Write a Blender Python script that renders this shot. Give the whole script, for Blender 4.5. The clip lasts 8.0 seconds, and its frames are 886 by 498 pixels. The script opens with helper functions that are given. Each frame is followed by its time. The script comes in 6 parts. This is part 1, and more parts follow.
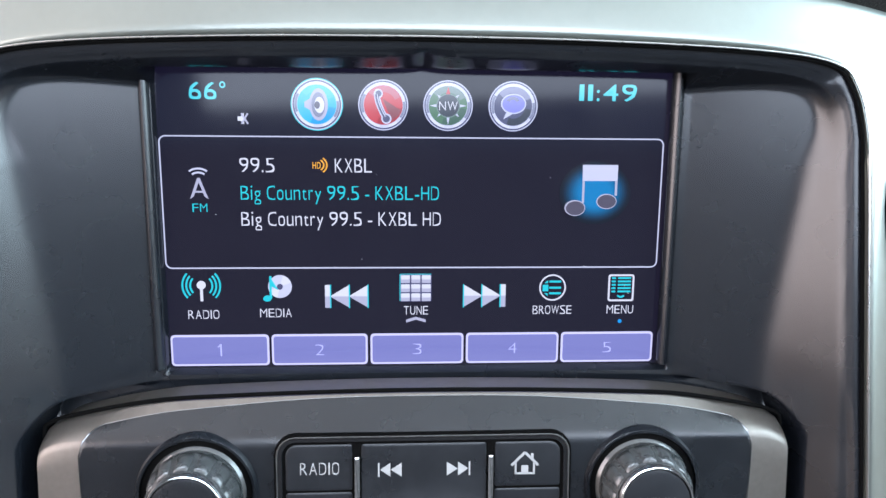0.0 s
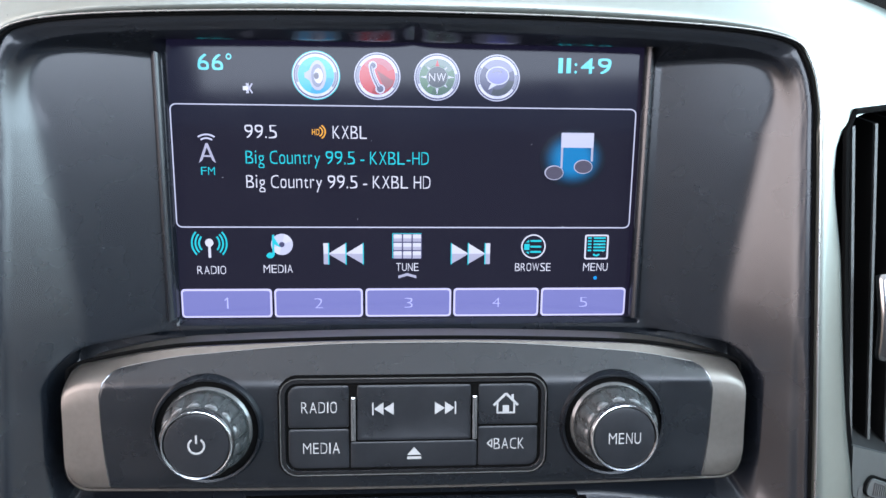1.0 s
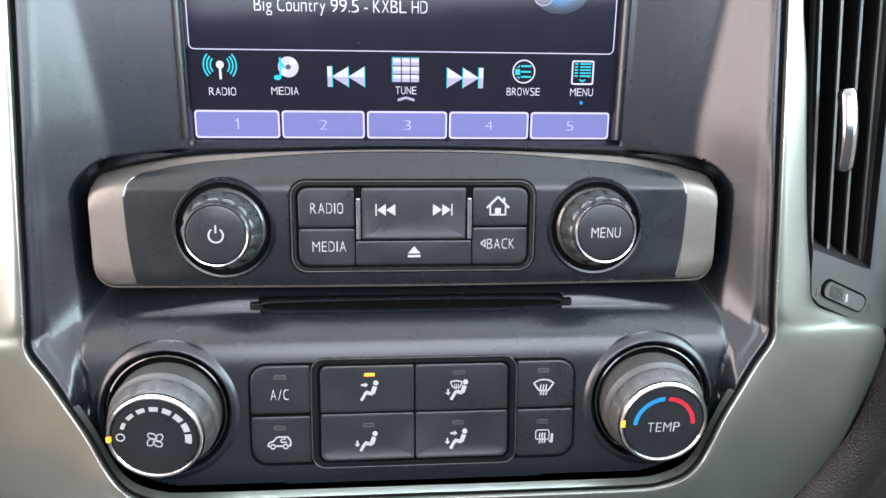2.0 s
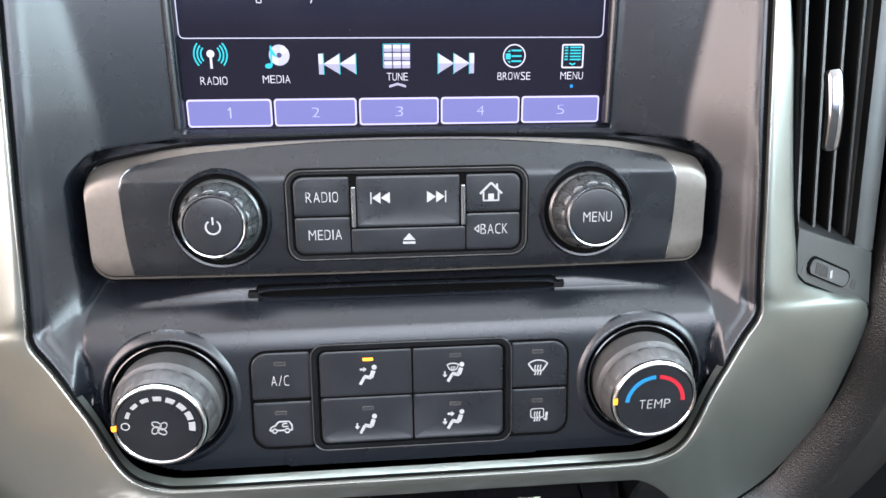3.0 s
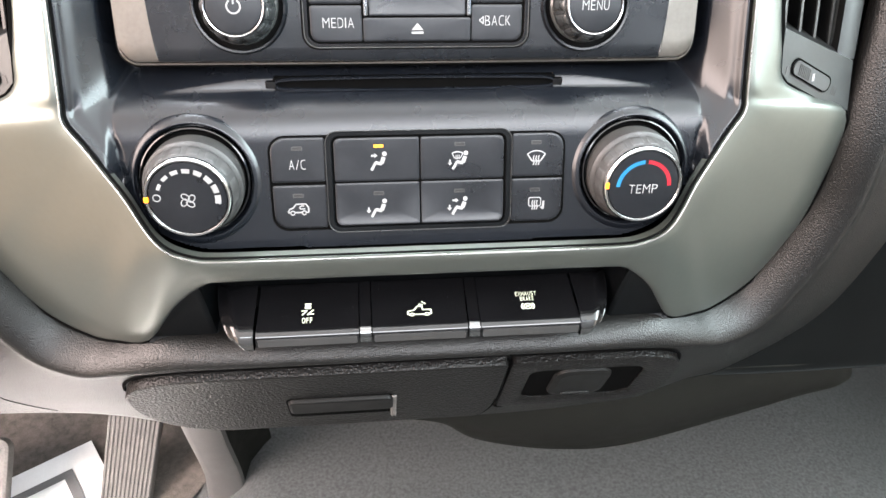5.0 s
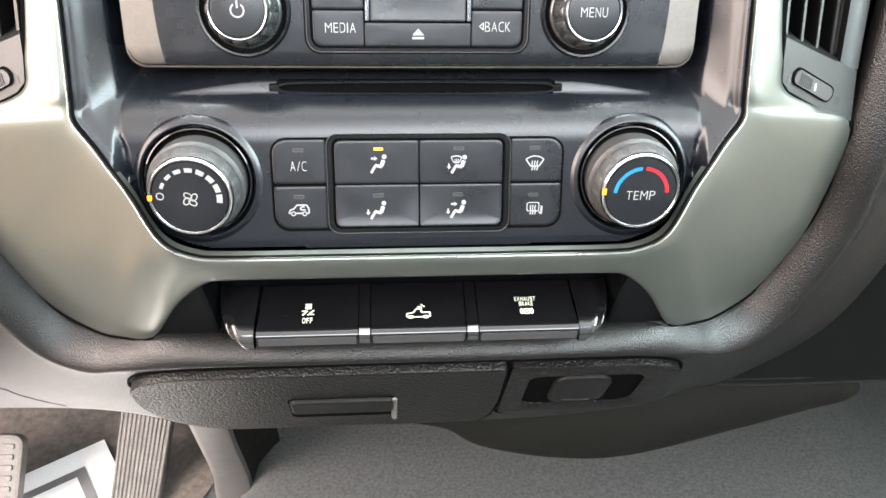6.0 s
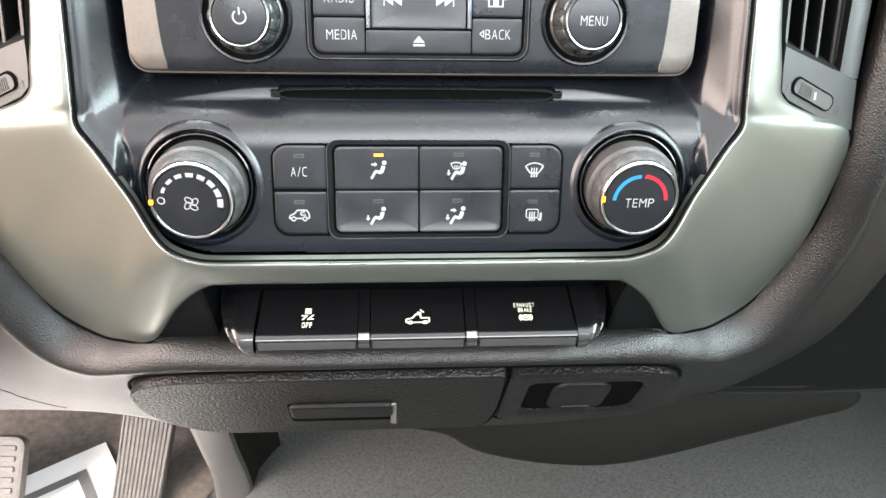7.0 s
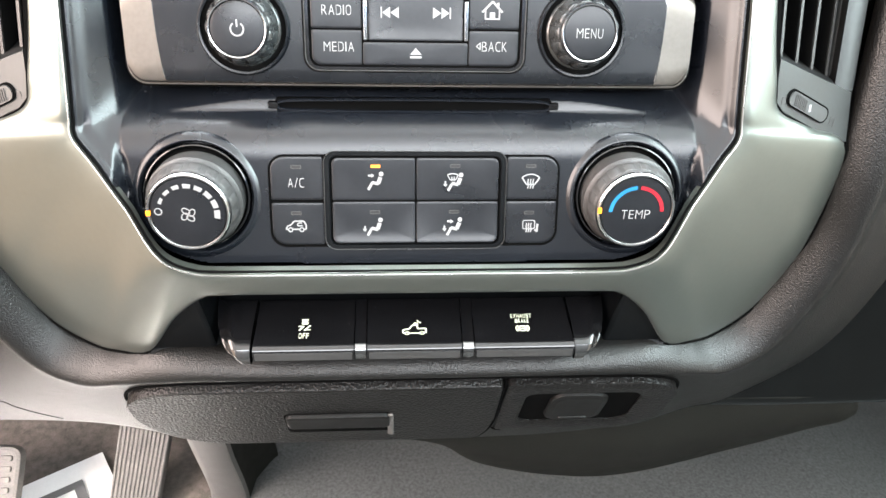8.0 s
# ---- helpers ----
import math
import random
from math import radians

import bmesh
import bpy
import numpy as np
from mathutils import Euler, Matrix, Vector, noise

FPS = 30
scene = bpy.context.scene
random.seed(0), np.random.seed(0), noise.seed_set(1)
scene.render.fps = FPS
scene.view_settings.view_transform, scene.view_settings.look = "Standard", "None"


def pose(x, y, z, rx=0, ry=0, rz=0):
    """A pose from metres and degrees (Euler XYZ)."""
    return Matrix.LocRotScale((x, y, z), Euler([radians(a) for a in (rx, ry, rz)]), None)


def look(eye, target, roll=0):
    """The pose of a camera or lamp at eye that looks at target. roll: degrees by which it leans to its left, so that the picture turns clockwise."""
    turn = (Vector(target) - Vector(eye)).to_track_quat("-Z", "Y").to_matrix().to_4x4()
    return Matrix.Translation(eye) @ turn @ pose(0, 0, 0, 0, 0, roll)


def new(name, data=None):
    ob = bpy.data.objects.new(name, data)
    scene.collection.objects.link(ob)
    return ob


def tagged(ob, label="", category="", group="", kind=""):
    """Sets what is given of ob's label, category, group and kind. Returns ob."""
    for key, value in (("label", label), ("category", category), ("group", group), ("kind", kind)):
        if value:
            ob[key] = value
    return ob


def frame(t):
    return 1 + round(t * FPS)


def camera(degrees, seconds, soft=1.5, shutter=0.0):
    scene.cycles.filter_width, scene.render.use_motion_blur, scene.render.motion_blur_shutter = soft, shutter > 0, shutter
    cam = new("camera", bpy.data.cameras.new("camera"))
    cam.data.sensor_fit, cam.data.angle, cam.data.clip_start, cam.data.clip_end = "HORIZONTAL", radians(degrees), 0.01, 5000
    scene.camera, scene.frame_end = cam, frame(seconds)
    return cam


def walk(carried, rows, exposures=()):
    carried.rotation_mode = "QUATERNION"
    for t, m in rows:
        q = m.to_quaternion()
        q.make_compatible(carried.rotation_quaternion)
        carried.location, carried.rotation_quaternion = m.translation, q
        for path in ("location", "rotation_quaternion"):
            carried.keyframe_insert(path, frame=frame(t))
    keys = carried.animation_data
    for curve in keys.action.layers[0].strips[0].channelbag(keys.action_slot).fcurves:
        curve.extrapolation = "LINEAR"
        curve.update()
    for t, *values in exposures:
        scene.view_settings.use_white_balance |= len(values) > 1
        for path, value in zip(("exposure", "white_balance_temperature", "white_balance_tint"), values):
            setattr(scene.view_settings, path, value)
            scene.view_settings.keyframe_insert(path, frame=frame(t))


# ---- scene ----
cam = camera(63.5, 8.0)
PATH = [
    (0, (-0.005, 0.006, 0.802), (0.111, 1.869, 0.084), 1.2),
    (0.5, (-0.003, -0.007, 0.808), (0.118, 1.851, 0.079), 1.3),
    (1, (-0.004, -0.017, 0.801), (0.125, 1.831, 0.047), 1.5),
    (1.2, (-0.004, -0.031, 0.786), (0.1, 1.811, 0.016), 1.2),
    (1.3, (-0.007, -0.04, 0.78), (0.102, 1.788, -0.024), 1.2),
    (1.5, (-0.011, -0.046, 0.77), (0.136, 1.756, -0.084), 1.7),
    (1.7, (-0.008, -0.056, 0.762), (0.145, 1.74, -0.106), 1.8),
    (3, (-0.011, -0.057, 0.771), (0.177, 1.687, -0.19), 1.2),
    (3.5, (-0.01, -0.057, 0.771), (0.183, 1.669, -0.221), 1.1),
    (4, (-0.013, -0.084, 0.754), (0.191, 1.601, -0.303), 1.5),
    (4.2, (-0.018, -0.096, 0.751), (0.197, 1.562, -0.346), 1.9),
    (4.5, (-0.021, -0.102, 0.742), (0.182, 1.537, -0.387), 1.8),
    (4.7, (-0.021, -0.101, 0.738), (0.186, 1.516, -0.42), 2.0),
    (6, (-0.011, -0.107, 0.737), (0.136, 1.534, -0.397), 1.9),
    (6.5, (-0.009, -0.107, 0.736), (0.13, 1.539, -0.391), 2.0),
    (7, (-0.009, -0.108, 0.738), (0.127, 1.542, -0.384), 2.1),
    (7.5, (-0.008, -0.108, 0.738), (0.13, 1.547, -0.376), 2.2),
    (8, (-0.008, -0.108, 0.739), (0.131, 1.556, -0.362), 2.2),
]
walk(cam, [(t, look(eye, target, roll)) for t, eye, target, roll in PATH],
     [(0, 0.86, 5720, 14), (1.2, 0.88, 5720, 14), (1.6, 1.00, 5950, 14), (3.0, 1.17, 6050, 16), (3.5, 1.17, 6050, 15), (4.0, 1.16, 6200, 15), (4.5, 1.50, 6450, 16), (6.0, 1.62, 6450, 13), (8, 1.64, 6450, 13)])

from mathutils.bvhtree import BVHTree

# ---- world and light ----
world = bpy.data.worlds.new("sky")
scene.world = world
world.use_nodes = True
wn = world.node_tree
sky = wn.nodes.new("ShaderNodeTexSky")
sky.sky_type = "NISHITA"
sky.sun_disc = False
sky.sun_elevation = radians(48)
sky.sun_rotation = radians(-51)
sky.air_density, sky.dust_density, sky.ozone_density = 1.0, 4.0, 0.6
wn.links.new(sky.outputs[0], wn.nodes["Background"].inputs[0])
wn.nodes["Background"].inputs[1].default_value = 0.15
sun = new("sun", bpy.data.lights.new("sun", "SUN"))
sun.data.energy, sun.data.angle, sun.data.color = 3.2, radians(10), (1.0, 0.94, 0.86)
sun.matrix_world = look((-2.0, 1.6, 3.6), (0, 0, 0.6))


def window_light(name, eye, target, w, h, watts, color):
    """An area lamp added at one of the cab's openings, in place of the sky light that enters there."""
    ob = new(name, bpy.data.lights.new(name, "AREA"))
    ob.data.shape, ob.data.size, ob.data.size_y, ob.data.energy, ob.data.color = "RECTANGLE", w, h, watts, color
    ob.matrix_world = look(eye, target)
    return ob


window_light("window_light_left", (-0.84, -0.18, 0.95), (0.0, 0.10, 0.66), 1.00, 0.62, 11.5, (1.0, 0.81, 0.69))
# added to brighten the footwell floor, which the lower left panel mirrors
window_light("doorway_light", (-0.82, -0.05, 0.62), (-0.46, 0.18, 0.03), 0.50, 0.36, 2.6, (1.0, 0.90, 0.84)).data.spread = radians(75)
window_light("window_light_right", (0.84, 0.02, 1.06), (0.0, 0.05, 0.78), 1.05, 0.60, 16, (0.82, 1.0, 0.98))
# unseen, behind the camera; also fills the controls and gives crest highlights
window_light("window_light_rear", (0.18, -0.78, 1.16), (0.0, 0.1, 0.7), 1.2, 0.30, 6.6, (0.92, 0.98, 1.0))
window_light("window_light_front", (0.0, 0.56, 1.10), (0.0, 0.08, 0.52), 1.4, 0.62, 58, (0.87, 0.965, 1.0))

# ---- materials ----
def mat(name, color, rough=0.5, metal=0.0, vary=0.06, scale=60.0, bump=0.0, bump_scale=800.0, coat=0.0, spec=0.5,
        emit=None, power=0.0, rough_vary=0.08, voronoi=False):
    m = bpy.data.materials.new(name)
    m.use_nodes = True
    nt = m.node_tree
    b = nt.nodes["Principled BSDF"]
    tc = nt.nodes.new("ShaderNodeTexCoord")
    n1 = nt.nodes.new("ShaderNodeTexNoise")
    n1.inputs["Scale"].default_value, n1.inputs["Detail"].default_value = scale, 6
    nt.links.new(tc.outputs["Object"], n1.inputs["Vector"])
    n2 = nt.nodes.new("ShaderNodeTexNoise")
    n2.inputs["Scale"].default_value, n2.inputs["Detail"].default_value = scale * 9, 4
    nt.links.new(tc.outputs["Object"], n2.inputs["Vector"])
    add = nt.nodes.new("ShaderNodeMath")
    add.operation = "ADD"
    nt.links.new(n1.outputs["Fac"], add.inputs[0])
    nt.links.new(n2.outputs["Fac"], add.inputs[1])
    ramp = nt.nodes.new("ShaderNodeMapRange")
    ramp.clamp = False
    ramp.inputs["From Min"].default_value, ramp.inputs["From Max"].default_value = 0.7, 1.3
    ramp.inputs["To Min"].default_value, ramp.inputs["To Max"].default_value = 1 - vary * 2, 1 + vary * 2
    nt.links.new(add.outputs[0], ramp.inputs["Value"])
    mul = nt.nodes.new("ShaderNodeVectorMath")
    mul.operation = "SCALE"
    mul.inputs[0].default_value = color
    nt.links.new(ramp.outputs[0], mul.inputs["Scale"])
    nt.links.new(mul.outputs[0], b.inputs["Base Color"])
    rr = nt.nodes.new("ShaderNodeMapRange")
    rr.clamp = False
    rr.inputs["From Min"].default_value, rr.inputs["From Max"].default_value = 0.2, 0.8
    rr.inputs["To Min"].default_value, rr.inputs["To Max"].default_value = max(0.02, rough - rough_vary), min(1.0, rough + rough_vary)
    nt.links.new(n1.outputs["Fac"], rr.inputs["Value"])
    nt.links.new(rr.outputs[0], b.inputs["Roughness"])
    b.inputs["Metallic"].default_value = metal
    b.inputs["Specular IOR Level"].default_value = spec
    b.inputs["Coat Weight"].default_value = coat
    b.inputs["Coat Roughness"].default_value = 0.08
    if bump:
        if voronoi:
            t = nt.nodes.new("ShaderNodeTexVoronoi")
            t.feature = "SMOOTH_F1"
            t.inputs["Smoothness"].default_value = 1.0
            out = t.outputs["Distance"]
            warp = nt.nodes.new("ShaderNodeTexNoise")
            warp.inputs["Scale"].default_value = bump_scale * 0.5
            nt.links.new(tc.outputs["Object"], warp.inputs["Vector"])
            mix = nt.nodes.new("ShaderNodeVectorMath")
            mix.operation = "MULTIPLY_ADD"
            mix.inputs[1].default_value = (1.6 / bump_scale,) * 3
            nt.links.new(warp.outputs["Color"], mix.inputs[0])
            nt.links.new(tc.outputs["Object"], mix.inputs[2])
            nt.links.new(mix.outputs[0], t.inputs["Vector"])
        else:
            t = nt.nodes.new("ShaderNodeTexNoise")
            t.inputs["Detail"].default_value = 5
            out = t.outputs["Fac"]
            nt.links.new(tc.outputs["Object"], t.inputs["Vector"])
        t.inputs["Scale"].default_value = bump_scale
        bp = nt.nodes.new("ShaderNodeBump")
        bp.inputs["Strength"].default_value = bump
        bp.inputs["Distance"].default_value = 0.0006
        bp.invert = voronoi
        nt.links.new(out, bp.inputs["Height"])
        nt.links.new(bp.outputs[0], b.inputs["Normal"])
    if emit:
        b.inputs["Emission Color"].default_value = (*emit, 1)
        b.inputs["Emission Strength"].default_value = power
    return m


M_BEZEL = mat("charcoal_satin_plastic", (0.0050, 0.0062, 0.0086), 0.27, vary=0.02, bump=0.02, bump_scale=2600, spec=0.5, rough_vary=0.015)
M_FACE = mat("dark_satin_faceplate", (0.0044, 0.0054, 0.0072), 0.27, spec=0.44, vary=0.08, bump=0.04, bump_scale=2600)
M_KEY = mat("black_key_plastic", (0.0075, 0.0084, 0.0104), 0.31, spec=0.42, vary=0.1, bump=0.04, bump_scale=3000)
M_GAP = mat("gap_black", (0.002, 0.002, 0.002), 0.8, spec=0.03)
M_SILVER = mat("pewter_painted_plastic", (0.173, 0.187, 0.168), 0.33, metal=0.85, vary=0.012, scale=40, coat=0.2, rough_vary=0.02)
M_NICKEL = mat("brushed_nickel_paint", (0.135, 0.123, 0.110), 0.42, metal=0.8, vary=0.04, bump=0.03, bump_scale=4000)
M_CHROME = mat("bright_chrome", (0.55, 0.55, 0.545), 0.14, metal=1.0, vary=0.02, rough_vary=0.04)
M_EDGE = mat("satin_bright_edge", (0.30, 0.295, 0.28), 0.28, metal=1.0, vary=0.02, rough_vary=0.03)
M_PIANO = mat("gloss_black_plastic", (0.004, 0.004, 0.0045), 0.12, vary=0.1, coat=0.4, rough_vary=0.05)
M_TIP = mat("dark_chrome", (0.22, 0.22, 0.22), 0.16, metal=1.0, vary=0.02, rough_vary=0.04)
M_BRACKET = mat("grey_bracket_plastic", (0.075, 0.071, 0.067), 0.5, vary=0.05, bump=0.1)
M_SMOOTH = mat("smooth_dark_plastic", (0.0050, 0.0050, 0.0048), 0.45, vary=0.04, spec=0.2)
M_GRIPPAD = mat("smoked_grip_pad", (0.028, 0.030, 0.030), 0.28, vary=0.2, coat=0.25)
M_GLOVE = mat("dark_glovebox_plastic", (0.0034, 0.0038, 0.0038), 0.6, vary=0.05, spec=0.05)
M_WHEEL = mat("grey_thumbwheel", (0.036, 0.038, 0.038), 0.4, vary=0.05)
M_DRAWER = mat("grained_dark_drawer_plastic", (0.0050, 0.0047, 0.0045), 0.38, vary=0.05, bump=0.9, bump_scale=800, spec=0.26, voronoi=True, rough_vary=0.015)
M_BAR = mat("satin_grey_bar", (0.032, 0.032, 0.032), 0.32, vary=0.06)
M_RECESS = mat("satin_black_recess", (0.003, 0.0035, 0.004), 0.35, vary=0.1, spec=0.12)
M_RUBBER = mat("grey_rubber_grip", (0.034, 0.033, 0.032), 0.5, vary=0.12, bump=0.1, bump_scale=1800)
M_GRIP = mat("smoked_clear_grip", (0.028, 0.03, 0.03), 0.22, vary=0.15, coat=0.5)
M_PAD = mat("grained_charcoal_vinyl", (0.0055, 0.0053, 0.0050), 0.36, vary=0.05, bump=0.45, bump_scale=1500, spec=0.42, rough_vary=0.015, voronoi=True)
M_LOWER = mat("grained_grey_lower_plastic", (0.026, 0.0245, 0.0235), 0.48, vary=0.04, bump=0.5, bump_scale=1100, rough_vary=0.02, voronoi=True)
M_KNEE = mat("smooth_dark_lower_panel", (0.0105, 0.0107, 0.0092), 0.7, spec=0.08, vary=0.08, bump=0.1, bump_scale=1500)
M_CARPET = mat("grey_loop_carpet", (0.068, 0.071, 0.070), 0.95, vary=0.2, scale=320, bump=1.0, bump_scale=1500, spec=0.1)
M_MAT = mat("dark_floor_mat", (0.095, 0.084, 0.074), 0.9, vary=0.2, scale=120, bump=0.9, bump_scale=1300, spec=0.1)
M_PEDAL = mat("worn_pedal_rubber", (0.10, 0.093, 0.086), 0.65, vary=0.15, bump=0.2)
M_PAPER = mat("white_paper", (0.78, 0.78, 0.76), 0.75, vary=0.02)
M_INK = mat("grey_print", (0.11, 0.11, 0.11), 0.7)
M_LEGEND = mat("white_legend_paint", (0.235, 0.237, 0.238), 0.5, vary=0.02)
# a little emission is added so this print reads brighter
M_DIM = mat("pale_green_legend", (0.62, 0.66, 0.52), 0.5, vary=0.02, emit=(0.6, 0.7, 0.45), power=0.15)
M_LAMPOFF = mat("unlit_indicator", (0.012, 0.012, 0.012), 0.4)
M_AMBER = mat("lit_amber_indicator", (0.85, 0.28, 0.015), 0.4, emit=(1.0, 0.18, 0.002), power=0.42)
M_BLUE = mat("blue_print", (0.005, 0.125, 0.27), 0.5, vary=0.02)
M_RED = mat("red_print", (0.28, 0.003, 0.012), 0.5, vary=0.02)
M_VENT = mat("matte_black_vent", (0.005, 0.005, 0.005), 0.55, vary=0.1, spec=0.2)
M_VENTFACE = mat("grey_vent_bezel", (0.028, 0.0305, 0.030), 0.4, vary=0.04, bump=0.04)
M_TRIMWALL = mat("pale_cabin_trim", (0.30, 0.29, 0.265), 0.9, vary=0.08, bump=0.3)
M_SEATWALL = mat("grey_seat_cloth", (0.055, 0.054, 0.053), 0.95, vary=0.1, bump=0.3)
M_ROOF = mat("pale_headliner", (0.8, 0.795, 0.785), 0.95, vary=0.04, bump=0.3)
# the weak violet emission paints the haze reflected in the glass
M_LCD = mat("dark_display_glass", (0.004, 0.004, 0.005), 0.09, vary=0.05, emit=(0.42, 0.34, 1.0), power=0.010, rough_vary=0.02, spec=0.2)


def glow(name, rgb, power=0.9):
    return mat(name, tuple(c * 0.05 for c in rgb), 0.12, vary=0.0, emit=rgb, power=power * 0.78, rough_vary=0.02)


G_WHITE = glow("lit_white", (0.66, 0.65, 0.71), 0.8)
G_CYAN = glow("lit_cyan", (0.035, 0.50, 0.55), 0.85)
G_GREY = glow("lit_grey", (0.42, 0.41, 0.52), 0.8)
G_MID = glow("lit_pale_lilac", (0.55, 0.55, 0.68), 0.8)
G_DARK = glow("lit_dark", (0.10, 0.09, 0.13), 0.7)
G_PRESET = glow("lit_periwinkle", (0.175, 0.175, 0.40), 0.9)
G_PRESETDARK = glow("lit_periwinkle_rim", (0.56, 0.53, 0.74), 0.9)
G_DIGIT = glow("lit_pale_digit", (0.42, 0.42, 0.74), 0.9)
G_AMBER = glow("lit_orange", (0.8, 0.36, 0.03), 0.8)
G_BLUE = glow("lit_blue", (0.02, 0.28, 0.68), 0.8)
G_SKY = glow("lit_sky_blue", (0.03, 0.42, 0.78), 0.8)
G_RED = glow("lit_red", (0.50, 0.03, 0.04), 0.8)
G_DKRED = glow("lit_dark_red", (0.22, 0.04, 0.05), 0.8)
G_GREEN = glow("lit_green", (0.07, 0.16, 0.08), 0.8)
G_INDIGO = glow("lit_indigo", (0.20, 0.20, 0.74), 0.9)
G_NAVY = glow("lit_navy", (0.07, 0.07, 0.14), 0.8)

# ---- building tools ----
CX = 0.002


def thing(name, loc, label, category, group="", kind=""):
    ob = new(name)
    ob.location = loc
    ob.empty_display_size = 0.02
    return tagged(ob, label, category, group, kind)


def part(name, bm, material, parent, label="", smooth=True):
    if isinstance(bm, bmesh.types.BMesh):
        me = bpy.data.meshes.new(name)
        bmesh.ops.recalc_face_normals(bm, faces=bm.faces)
        bm.to_mesh(me)
        bm.free()
    else:
        me = bm
        me.name = name
    me.materials.clear()
    me.materials.append(material)
    if smooth:
        me.shade_smooth()
        me.set_sharp_from_angle(angle=radians(38))
        for f in me.polygons:
            if len(f.vertices) > 4:
                f.use_smooth = False
    ob = new(name, me)
    if parent:
        ob.parent = parent
        ob.matrix_parent_inverse = Matrix.Translation(-parent.location)
    return tagged(ob, label)


def face_frame(x, y, z, slope):
    """A local frame on a reclined face: x right, y up the face, z out of it."""
    n = math.hypot(1, slope)
    return Matrix(((1, 0, 0, x), (0, slope / n, -1 / n, y), (0, 1 / n, slope / n, z), (0, 0, 0, 1)))


def smooth(t):
    t = min(1.0, max(0.0, t))
    return t * t * (3 - 2 * t)


def rrect(x0, y0, x1, y1, r=0.001, n=5, corners=(1, 1, 1, 1)):
    """Rounded rectangle; corners: bottom left, bottom right, top right, top left (radius factors)."""
    pts = []
    for (cx, cy, a), k in zip(((x0, y0, 180), (x1, y0, 270), (x1, y1, 0), (x0, y1, 90)), corners):
        q = r if k >= 1 else max(r * k, 0.0009)
        sx, sy = (1 if cx == x0 else -1), (1 if cy == y0 else -1)
        for i in range(n + 1):
            t = radians(a + 90 * i / n)
            pts.append((cx + sx * q + q * math.cos(t), cy + sy * q + q * math.sin(t)))
    return pts


def circle(cx, cy, r, n=40, ry=None):
    return [(cx + r * math.cos(2 * math.pi * i / n), cy + (ry or r) * math.sin(2 * math.pi * i / n)) for i in range(n)]


def arc_band(cx, cy, r0, r1, a0, a1, n=16):
    a = [radians(a0 + (a1 - a0) * i / n) for i in range(n + 1)]
    return [(cx + r0 * math.cos(t), cy + r0 * math.sin(t)) for t in a] + [(cx + r1 * math.cos(t), cy + r1 * math.sin(t)) for t in reversed(a)]


def bar(x0, y0, x1, y1, w):
    d = math.hypot(x1 - x0, y1 - y0)
    nx, ny = -(y1 - y0) / d * w / 2, (x1 - x0) / d * w / 2
    return [(x0 + nx, y0 + ny), (x1 + nx, y1 + ny), (x1 - nx, y1 - ny), (x0 - nx, y0 - ny)]


def prism(m, polys, z0, z1, bevel=0.0, dish=0.0):
    """Outlines raised from z0 to z1 in the frame m, as one bmesh."""
    bm = bmesh.new()
    for pts in polys:
        low = [bm.verts.new((x, y, z0)) for x, y in pts]
        f = bm.faces.new(low)
        top = bmesh.ops.extrude_face_region(bm, geom=[f])
        vs = [g for g in top["geom"] if isinstance(g, bmesh.types.BMVert)]
        for v in vs:
            v.co.z = z1
        if bevel:
            es = [g for g in top["geom"] if isinstance(g, bmesh.types.BMEdge)]
            bmesh.ops.bevel(bm, geom=es, offset=bevel, segments=2, profile=0.6, affect="EDGES")
    bm.transform(m)
    return bm


def ringed(m, outer, inner, z0, z1, bevel=0.0):
    """A frame between two outlines of the same number of points."""
    bm = bmesh.new()
    n = len(outer)
    rows = []
    for pts, z in ((outer, z0), (outer, z1 - bevel), ([(o[0] * 0.85 + i[0] * 0.15, o[1] * 0.85 + i[1] * 0.15) for o, i in zip(outer, inner)], z1),
                   ([(o[0] * 0.15 + i[0] * 0.85, o[1] * 0.15 + i[1] * 0.85) for o, i in zip(outer, inner)], z1), (inner, z1 - bevel), (inner, z0)):
        rows.append([bm.verts.new((x, y, z)) for x, y in pts])
    for a, b in zip(rows, rows[1:]):
        for i in range(n):
            bm.faces.new((a[i], a[(i + 1) % n], b[(i + 1) % n], b[i]))
    bm.transform(m)
    return bm


def lathe(m, profile, n=56, cap=True, ripple=None):
    """A turned shape about the frame's z axis from (radius, height) pairs."""
    bm = bmesh.new()
    rows = []
    for k, (r, z) in enumerate(profile):
        row = []
        for i in range(n):
            a = 2 * math.pi * i / n
            q = r + (ripple(k, i) if ripple else 0)
            row.append(bm.verts.new((q * math.cos(a), q * math.sin(a), z)))
        rows.append(row)
    for a, b in zip(rows, rows[1:]):
        for i in range(n):
            bm.faces.new((a[i], a[(i + 1) % n], b[(i + 1) % n], b[i]))
    if cap:
        bm.faces.new(rows[-1])
    bm.transform(m)
    return bm


